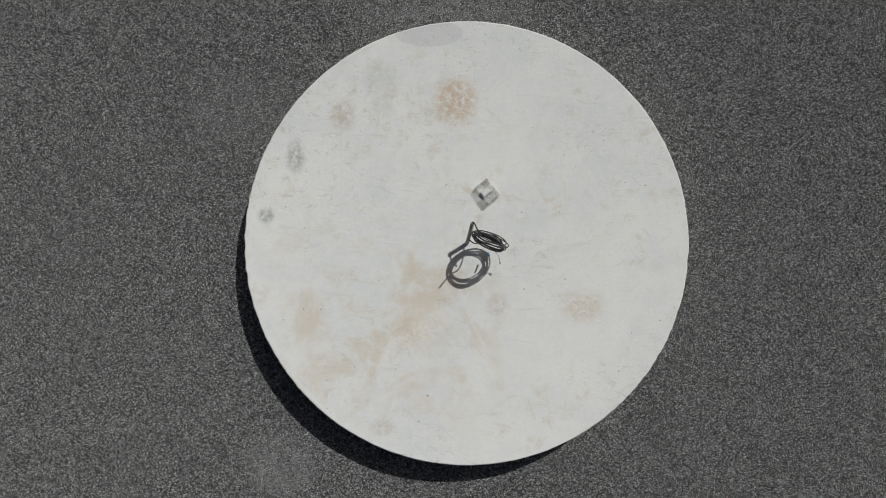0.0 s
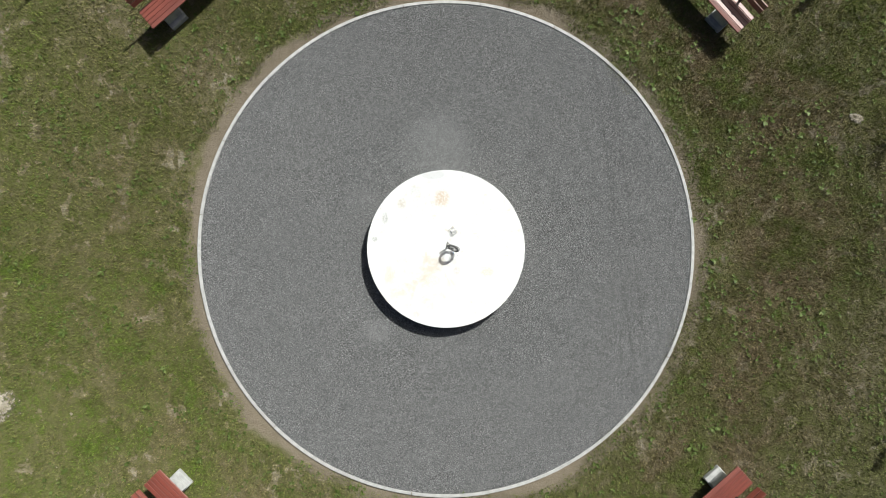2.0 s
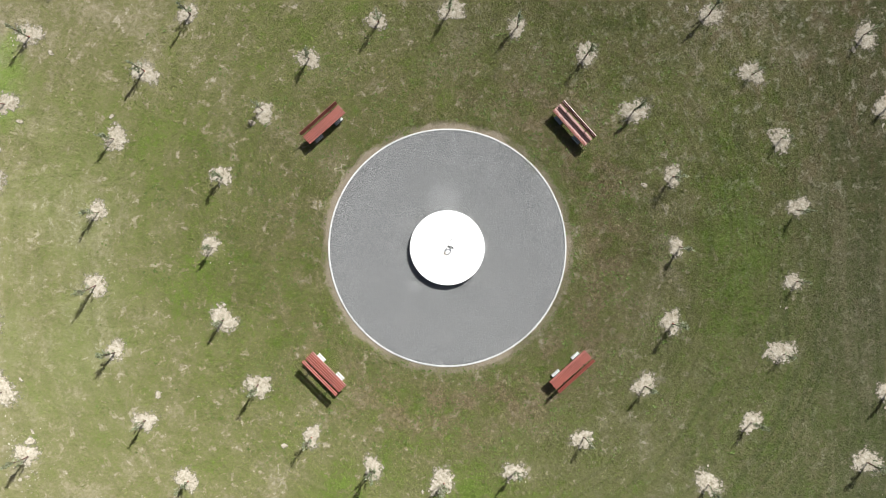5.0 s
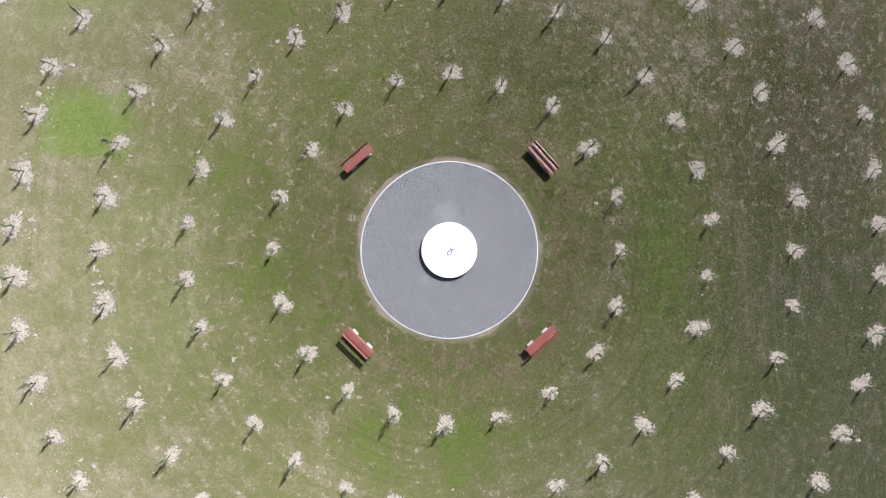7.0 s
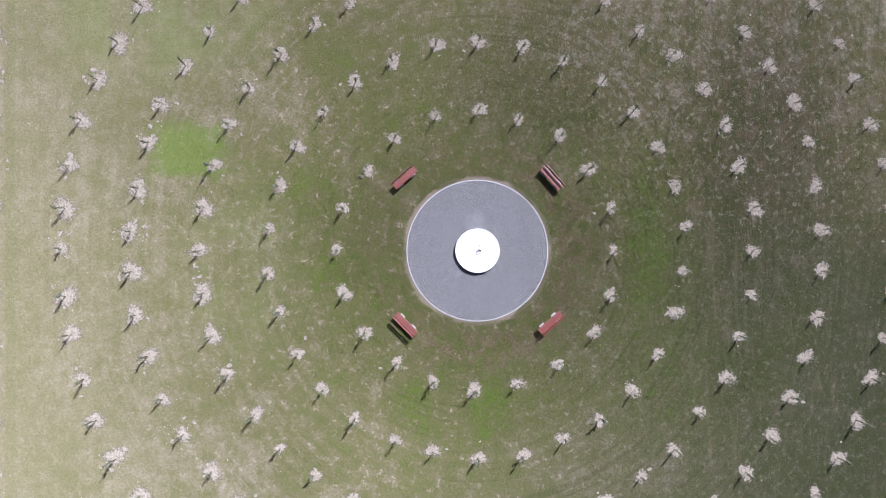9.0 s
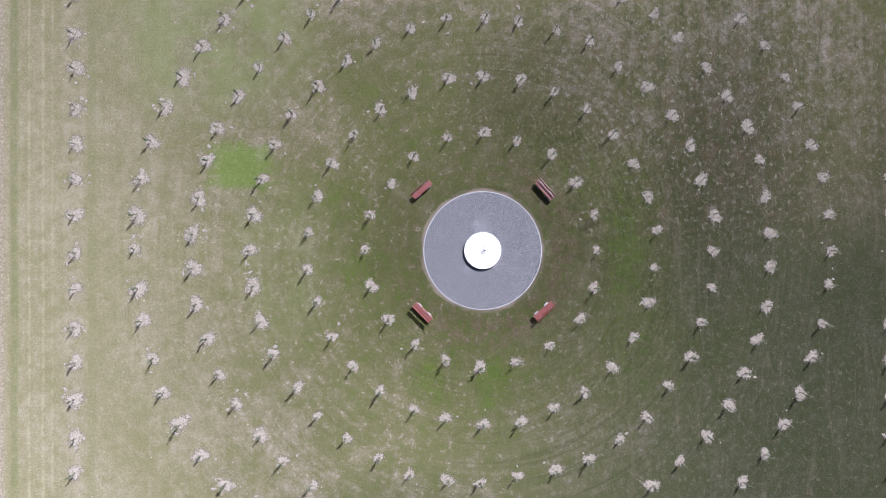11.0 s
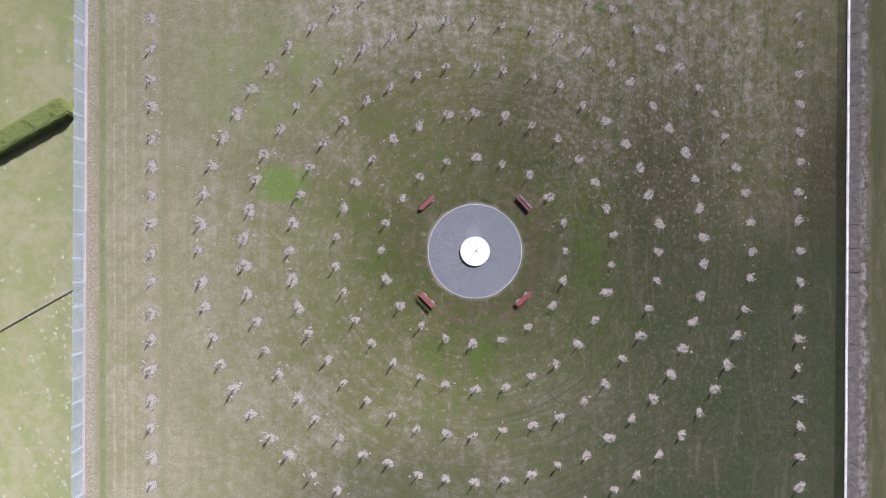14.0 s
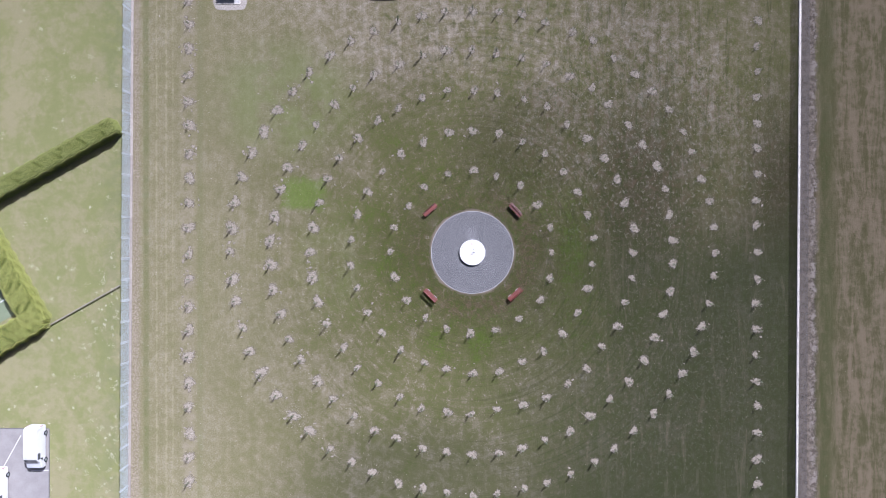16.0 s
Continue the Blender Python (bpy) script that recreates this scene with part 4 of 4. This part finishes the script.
def patch_mesh(seed):
    r = random.Random(seed)
    rings, sides = 9, 32
    ph = [r.uniform(0, 6.283) for _ in range(4)]
    verts, rim, faces = [(0, 0, 0.03)], [0.0], []
    for j in range(1, rings + 1):
        f = j / rings
        for i in range(sides):
            a = 2 * math.pi * i / sides
            reach = 0.74 * (1 + 0.16 * math.sin(2 * a + ph[0]) + 0.10 * math.sin(3 * a + ph[1]) + 0.06 * math.sin(7 * a + ph[2]))
            z = 0.007 + 0.030 * (1 - f * f) * (1 + 0.5 * noise.noise((3 * f * math.cos(a), 3 * f * math.sin(a), seed)))
            verts.append((reach * f * math.cos(a), reach * f * math.sin(a), z))
            rim.append(f)
    for i in range(sides):
        faces.append((0, 1 + i, 1 + (i + 1) % sides))
    for j in range(rings - 1):
        for i in range(sides):
            a, b = 1 + j * sides + i, 1 + j * sides + (i + 1) % sides
            faces.extend(((a, a + sides, b + sides), (a, b + sides, b)))
    me = raw_mesh("soil_patch", verts, faces, SOIL)
    me.attributes.new("rim", "FLOAT", "POINT").data.foreach_set("value", np.array(rim, np.float32))
    me.polygons.foreach_set("use_smooth", [True] * len(me.polygons))
    return me


def build_saplings():
    kinds = []
    for seed in range(9):
        trunk, crown = sapling_meshes(seed + 20)
        tree = empty("sapling", pose(0, 0, 0), "thin young sapling with sparse narrow crown in bare sandy earth", "tree", "saplings in rings and rows")
        part("trunk", trunk, None, tree)
        part("crown", crown, None, tree)
        if seed % 3 == 0:
            band = bmesh.new()
            bmesh.ops.create_cone(band, cap_ends=True, segments=8, radius1=0.028, radius2=0.028, depth=0.06, matrix=Matrix.Translation((0, 0, 0.05)))
            part("trunk_guard", band, TIE, tree, "short reddish trunk guard")
        kinds.append([tree, False])
    patches = [patch_mesh(s) for s in range(10)]
    for i, (x, y, k) in enumerate(SPOTS):
        entry = kinds[rnd.randrange(len(kinds))]
        size = rnd.uniform(0.82, 1.15) * (0.72 if x > 12 and y > -6 else 0.85 if x < -30 else 1.0)
        m = pose(x, y, 0.02, rnd.gauss(0, 3), rnd.gauss(0, 3), rnd.uniform(0, 360))
        if entry[1]:
            tree = copy_thing(entry[0], m)
        else:
            tree, entry[1] = entry[0], True
            tree.matrix_basis = m
        tree.scale = (size, size, size)
        patch = part("soil_patch", patches[rnd.randrange(10)])
        s = rnd.uniform(0.88, 1.3) * (1.36 if x < -24 else 1.22 if x < -18 else 1.06 if x > 12 else 1.0)
        patch.matrix_basis = pose(x + rnd.gauss(0.0, 0.07), y + rnd.gauss(0.02, 0.07), 0, 0, 0, rnd.uniform(0, 360)) @ Matrix.Diagonal((s, s * rnd.uniform(0.85, 1.1), 1, 1))
        tagged(patch, "bare sandy earth dug round a young sapling", "soil patch", "soil patches of the saplings")
        # crumbled earth thrown beside some of the pits
        for j in range(rnd.choice((0, 0, 0, 0, 1, 1) if x > -17 else (0, 1, 2, 3, 4, 5))):
            away, a = rnd.uniform(0.6, 1.3), rnd.uniform(0, 6.283)
            heap = part("soil_spill", patches[rnd.randrange(10)])
            s = rnd.uniform(0.16, 0.42) * (1.3 if x < -17 else 1.0)
            heap.matrix_basis = pose(x + away * math.cos(a), y + away * math.sin(a), 0.004, 0, 0, rnd.uniform(0, 360)) @ Matrix.Diagonal((s, s * rnd.uniform(0.5, 0.9), 1, 1))
            tagged(heap, "crumbled pale earth thrown beside a sapling pit", "soil patch", "crumbled earth beside the pits")


# ---- fences ----
def build_fence(x, turn, name, label, wire, post_look, kerb_look, kerb_wide):
    """A double-rod mesh fence along y, on a kerb."""
    pitch, high, count = 2.55, 1.95, 30
    base = pose(x, 0.3 if x > 0 else -0.75, 0, 0, 0, turn)
    fence = empty(name, base, label, "fence")
    wires = bmesh.new()
    for i in range(51):
        yy = -1.255 + 2.51 * i / 50
        tube(wires, [(0, yy, 0.12), (0, yy, high)], wire, 4)
    rows = 37
    for i in range(rows):
        z = 0.14 + i * 1.8 / (rows - 1)
        for off in (-0.008, 0.008):
            tube(wires, [(off, -1.255, z), (off, 1.255, z)], wire * (0.68 if x < 0 else 0.9), 4)
    if x < 0:
        # a pale frame upright at each end of a panel
        upright = finish_mesh(block(0.045, 0.045, high - 0.02, pose(0, 0, (high - 0.02) / 2), 0.003), "frame_upright", PALEPOST)
    panel = finish_mesh(wires, "panel", ZINC if x < 0 else WIRE)
    post = finish_mesh(block(0.06 if x < 0 else 0.045, 0.04 if x < 0 else 0.03, high + 0.05, pose(0, 0, (high + 0.05) / 2), 0.004), "post", post_look)
    clamp = finish_mesh(block(0.03, 0.05, 0.04, bevel=0.004), "clamp", POST)
    kerb = empty("kerb", base, "pale concrete mowing kerb under the mesh fence", "kerb", kind="structure")
    stone = finish_mesh(block(kerb_wide, pitch - 0.012, 0.22, bevel=0.012), "kerb_stone", kerb_look)
    for i in range(-count // 2, count // 2):
        y = i * pitch
        p = part("post", post, None, fence)
        p.matrix_basis = pose(0, y, 0.04)
        for z in (0.4, 1.7):
            part("clamp", clamp, None, p).matrix_basis = pose(0.02 * (1 if x < 0 else -1) * 2.2, 0, z)
        sheet = part("panel", panel, None, fence)
        sheet.matrix_basis = pose(0.035 if x < 0 else -0.035, y + pitch / 2, 0.04)
        if x < 0:
            for s in (-1, 1):
                part("frame_upright", upright, None, sheet, "pale frame upright").matrix_basis = pose(0, s * 1.18, 0.05)
        part("kerb_stone", stone, None, kerb).matrix_basis = pose(-0.05 if x > 0 else 0.13, y + pitch / 2, -0.02)


# ---- hedges and the garden side ----
def build_hedge(path, width, height, seed, label, look_of=None, leaf=1.0):
    r = np.random.default_rng(seed)
    hedge = empty("hedge", pose(path[0][0], path[0][1], 0), label, "hedge")
    inv = Matrix.Translation((-path[0][0], -path[0][1], 0))
    core = bmesh.new()
    verts = []
    for (ax, ay), (bx, by) in zip(path, path[1:]):
        d = Vector((bx - ax, by - ay, 0))
        length = d.length
        ang = math.atan2(d.y, d.x)
        m = inv @ pose((ax + bx) / 2, (ay + by) / 2, height / 2, 0, 0, math.degrees(ang))
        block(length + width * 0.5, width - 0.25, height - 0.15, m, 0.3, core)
        count = int(length * (width + 2 * height) * 900 / leaf ** 1.4)
        half = length / 2 + width * 0.28
        s = r.uniform(-half, half, count)
        q = r.uniform(0, width + 2 * height, count)
        off = np.where(q < height, -width / 2, np.where(q > height + width, width / 2, q - height - width / 2))
        z = np.where(q < height, q, np.where(q > height + width, 2 * height + width - q, height))
        lump = 0.07 * np.sin(s * 2.1) + 0.05 * np.sin(s * 5.3 + off * 4)
        sink = np.clip((np.abs(off) / (width / 2)) ** 6, 0, 1) * 0.12 * (z > height * 0.8)
        z = z + np.where(z >= height - 0.01, lump, 0) - sink
        off = off * (1 + 0.06 * np.sin(s * 3.7 + z * 2))
        # round the corners at both ends, and cover the end faces
        over = np.clip((np.abs(s) - half + 0.35) / 0.35, 0, 1)
        off = off * (1 - 0.28 * over ** 2)
        z = z - 0.15 * over ** 2 * (z > height * 0.7)
        cap = r.random(count) < width * height * 2.2 / (length * (width + 2 * height) + 1)
        s = np.where(cap, np.sign(s) * half, s)
        off = np.where(cap, r.uniform(-width * 0.38, width * 0.38, count), off)
        z = np.where(cap, r.uniform(0.05, height * 0.93, count), z)
        c, sn = math.cos(ang), math.sin(ang)
        px = (ax + bx) / 2 - path[0][0] + s * c - off * sn
        py = (ay + by) / 2 - path[0][1] + s * sn + off * c
        p = np.stack([px, py, z], 1) + r.normal(0, 0.025, (count, 3))
        d1 = r.normal(0, 1, (count, 3))
        d1[:, 2] = d1[:, 2] * 0.45 + 0.2
        d1 /= np.linalg.norm(d1, axis=1)[:, None]
        d2 = np.cross(d1, r.normal(0, 0.7, (count, 3)) + np.array([0, 0, 1.0]))
        d2 /= np.linalg.norm(d2, axis=1)[:, None]
        g = r.uniform(0.045, 0.095, count)[:, None] * leaf
        verts.append(np.stack([p, p + d1 * g * 0.5 + d2 * g * 0.35, p + d1 * g, p + d1 * g * 0.5 - d2 * g * 0.35], 1).reshape(-1, 3))
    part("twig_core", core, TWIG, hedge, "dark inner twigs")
    verts = np.concatenate(verts)
    part("foliage", raw_mesh("foliage", verts, np.arange(len(verts)).reshape(-1, 4), look_of or HEDGE), None, hedge, "clipped yellow-green leaves")


def build_van(m, label):
    van = empty("van", m, label, "van", "parked vans")
    # side outline from tail to nose, along y; nose at -y
    W = 1.88
    outline = ((2.62, 0.35), (2.65, 0.9), (2.58, 1.5), (2.42, 1.88), (2.0, 1.94), (-0.9, 1.93), (-1.25, 1.86), (-1.9, 1.22), (-2.5, 1.02), (-2.64, 0.75), (-2.62, 0.35))
    bm = bmesh.new()
    rows = []
    for f, k in ((-1, 0.94), (-0.93, 0.985), (-0.5, 1.0), (0.5, 1.0), (0.93, 0.985), (1, 0.94)):
        row = []
        for y, z in outline:
            tuck = 1 - 0.16 * max(0.0, (z - 1.05) / 0.9)
            row.append(bm.verts.new((f * W / 2 * tuck, y * k, 0.35 + (z - 0.35) * (k if z > 1 else 1))))
        rows.append(row)
    n = len(outline)
    for a, b in zip(rows, rows[1:]):
        for i in range(n):
            bm.faces.new((a[i], a[(i + 1) % n], b[(i + 1) % n], b[i]))
    bm.faces.new(rows[0])
    bm.faces.new(rows[-1][::-1])
    body = part("body", bm, WHITE, van, "white painted body", True)
    mod = body.data
    mod.polygons.foreach_set("use_smooth", [False] * len(mod.polygons))
    part("windscreen", block(1.42, 0.80, 0.012, pose(0, -1.575, 1.565, 44.6), 0.004), SCREEN, van, "windscreen with the mirrored sky put into its grey")
    part("rear_door", block(1.30, 0.02, 0.95, pose(0, 2.635, 0.95, 3), 0.008), WHITE, van, "closed white rear door")
    for s in (-1, 1):
        part("side_window", block(0.012, 0.75, 0.40, pose(s * 0.885, -0.95, 1.46, 0, -s * 9.5), 0.004), GLASS, van)
        part("mirror", block(0.2, 0.1, 0.2, pose(s * 1.06, -1.25, 1.2), 0.03), PLASTIC, van, "black door mirror")
        part("headlight", block(0.3, 0.22, 0.14, pose(s * 0.7, -2.47, 0.9, 20, 0, s * 14), 0.03), LAMP, van)
        part("tail_light", block(0.1, 0.05, 0.45, pose(s * 0.85, 2.58, 1.0, 4), 0.015), TAIL, van)
        for y in (-1.72, 1.55):
            wheel = bmesh.new()
            bmesh.ops.create_cone(wheel, cap_ends=True, segments=28, radius1=0.33, radius2=0.33, depth=0.22)
            bmesh.ops.bevel(wheel, geom=[e for e in wheel.edges if abs(e.verts[0].co.z - e.verts[1].co.z) < 0.01], offset=0.04, segments=2, affect="EDGES")
            tyre = part("wheel", wheel, RUBBER, van)
            tyre.matrix_basis = pose(s * 0.86, y, 0.33, 0, 90)
            rim = bmesh.new()
            bmesh.ops.create_cone(rim, cap_ends=True, segments=20, radius1=0.2, radius2=0.17, depth=0.02)
            part("rim", rim, POST, tyre, "grey wheel rim").matrix_basis = pose(0, 0, s * 0.115)
    part("bumper", block(1.7, 0.16, 0.22, pose(0, -2.6, 0.45), 0.04), PLASTIC, van, "dark front bumper")
    part("plate", block(0.5, 0.012, 0.11, pose(0, -2.69, 0.5), 0.003), PAINT, van)
    return van


def build_garden_side():
    build_hedge([(-44.0, 15.3), (-57.3, 7.85), (-68, 1.85)], 1.95, 1.75, 5, "long clipped yellow-green hedge beside the fence")
    build_hedge([(-60.5, 4.0), (-53.4, -8.3), (-60.5, -12.6)], 2.8, 1.7, 6, "angled clipped hedge round a small court", YOUNG_HEDGE, 0.75)
    # low timber edge from the hedge towards the fence
    a, b = Vector((-52.0, -8.9, 0)), Vector((-43.45, -4.08, 0))
    d = b - a
    rail = empty("timber_rail", pose(a.x, a.y, 0, 0, 0, math.degrees(math.atan2(d.y, d.x))), "weathered low timber rail across the grass", "rail")
    for i in range(4):
        w = d.length / 4
        part("beam", block(w - 0.02, 0.13, 0.10, pose(w * (i + 0.5), 0, 0.30), 0.015), TIMBER, rail)
    for i in range(5):
        part("post", block(0.12, 0.12, 0.25, pose(max(0.1, min(d.length - 0.1, i * d.length / 4)), 0, 0.125), 0.01), TIMBER, rail)
    # small court behind the hedge
    court = part("court", block(6.0, 9.0, 0.02, pose(-60.3, -4.6, 0.01, 0, 0, 30)), COURT)
    tagged(court, "green hard court with a white line behind the hedge", "court", kind="structure")
    line = part("court_line", block(6.0, 0.10, 0.006, pose(-58.6, -6.3, 0.025, 0, 0, 30)), PAINT)
    tagged(line, "white painted line on the green court", "line", kind="structure")
    # car park
    lot = part("car_park", block(26, 24, 0.03, pose(-65.35, -33.8, 0.015)), LOT)
    tagged(lot, "pale grey asphalt car park with white bay lines", "car park", kind="structure")
    kerb = empty("lot_kerb", pose(-52.3, -21.8, 0), "pale kerb stones along the car park", "kerb", kind="structure")
    for i in range(12):
        part("kerb_stone", block(0.09, 1.98, 0.10, pose(0, -1 - 2 * i, 0.05), 0.012), GREYKERB, kerb)
        part("kerb_stone", block(1.98, 0.09, 0.10, pose(-1.1 - 2 * i, 0.06, 0.05), 0.012), GREYKERB, kerb)
    for x, y, rz, ln in ((-56.95, -24.7, 61, 4.8), (-53.4, -26.95, 2, 2.3)):
        p = part("bay_line", block(ln, 0.10, 0.006, pose(x, y, 0.034, 0, 0, rz)), PAINT)
        tagged(p, "white painted bay line on the car park", "bay line", kind="structure")
    build_van(pose(-53.45, -23.75, 0.03, 0, 0, 0), "white panel van parked nose out on the car park")
    build_van(pose(-58.1, -28.9, 0.03, 0, 0, 0), "white van parked further inside the car park")


def build_far_edge():
    bm = bmesh.new()
    low, high = [], []
    for i in range(64):
        a = 2 * math.pi * i / 64
        c, s = math.cos(a), math.sin(a)
        k = 1 / (abs(c) ** 5 + abs(s) ** 5) ** 0.2 * (1 + 0.05 * noise.noise((3 * c, 3 * s, 4)))
        low.append(bm.verts.new((2.15 * k * c, 1.85 * k * s, -0.02)))
        high.append(bm.verts.new((2.05 * k * c, 1.75 * k * s, 0.02)))
    for i in range(64):
        bm.faces.new((low[i], low[(i + 1) % 64], high[(i + 1) % 64], high[i]))
    bm.faces.new(high)
    pad = part("gravel_pad", bm, PADSTONE)
    pad.matrix_basis = pose(-29.95, 31.75, 0)
    tagged(pad, "pale gravel pad in the lawn", "pad", kind="structure")
    base = part("base_slab", block(2.85, 2.2, 0.04, pose(0, 0, 0), 0.008), EDGING)
    base.matrix_basis = pose(-30.2, 31.9, 0.03)
    tagged(base, "pale grey concrete base under the games table", "slab", kind="structure")
    table = empty("games_table", pose(-30.2, 31.95, 0.05), "blue-grey games table with pale edge bands on concrete", "table")
    part("tabletop", block(2.3, 1.4, 0.06, pose(0, 0, 0.60), 0.02), BLUETOP, table)
    for y in (-0.685, 0.685):
        part("edge_band", block(2.2, 0.03, 0.008, pose(0, y, 0.635)), PAINT, table, "white edge band")
    for s in (-1, 1):
        part("leg", block(0.2, 1.1, 0.57, pose(s * 0.8, 0, 0.285), 0.02), CONCRETE, table, "concrete leg")
    frame_ob = empty("pad_border", pose(-30.2, 31.9, 0), "pale border stones round the games table", "border", kind="structure")
    for x, y, sx, sy in ((0, -1.16, 3.06, 0.09), (0, 1.16, 3.06, 0.09), (-1.485, 0, 0.09, 2.22), (1.485, 0, 0.09, 2.22)):
        part("kerb_stone", block(sx, sy, 0.08, pose(x, y, 0.045), 0.01), KERB, frame_ob)
    # log form added where an unidentified dark shape meets the north edge
    log = bmesh.new()
    tube(log, [(-1.5, 0, 0.24), (-0.5, 0.03, 0.25), (0.5, -0.02, 0.25), (1.5, 0.02, 0.23)], [0.22, 0.25, 0.24, 0.22], 14)
    ob = part("log", log, IRON, None, "", True)
    ob.matrix_basis = pose(-10.9, 31.6, 0)
    tagged(ob, "dark log-like body added for an unidentified dark shape", "log")


build_ground()
build_plinth()
build_cable()
build_box()
build_benches()
build_saplings()
build_fence(-42.36, -0.36, "fence", "grey double-rod mesh fence with slim posts along the garden", 0.0040, PALEPOST, PINKKERB, 0.34)
build_fence(40.35, -0.4, "fence", "mesh fence with dark slim posts along the field", 0.0030, IRON, KERB, 0.33)
build_garden_side()
build_far_edge()
build_grass()
build_paving()
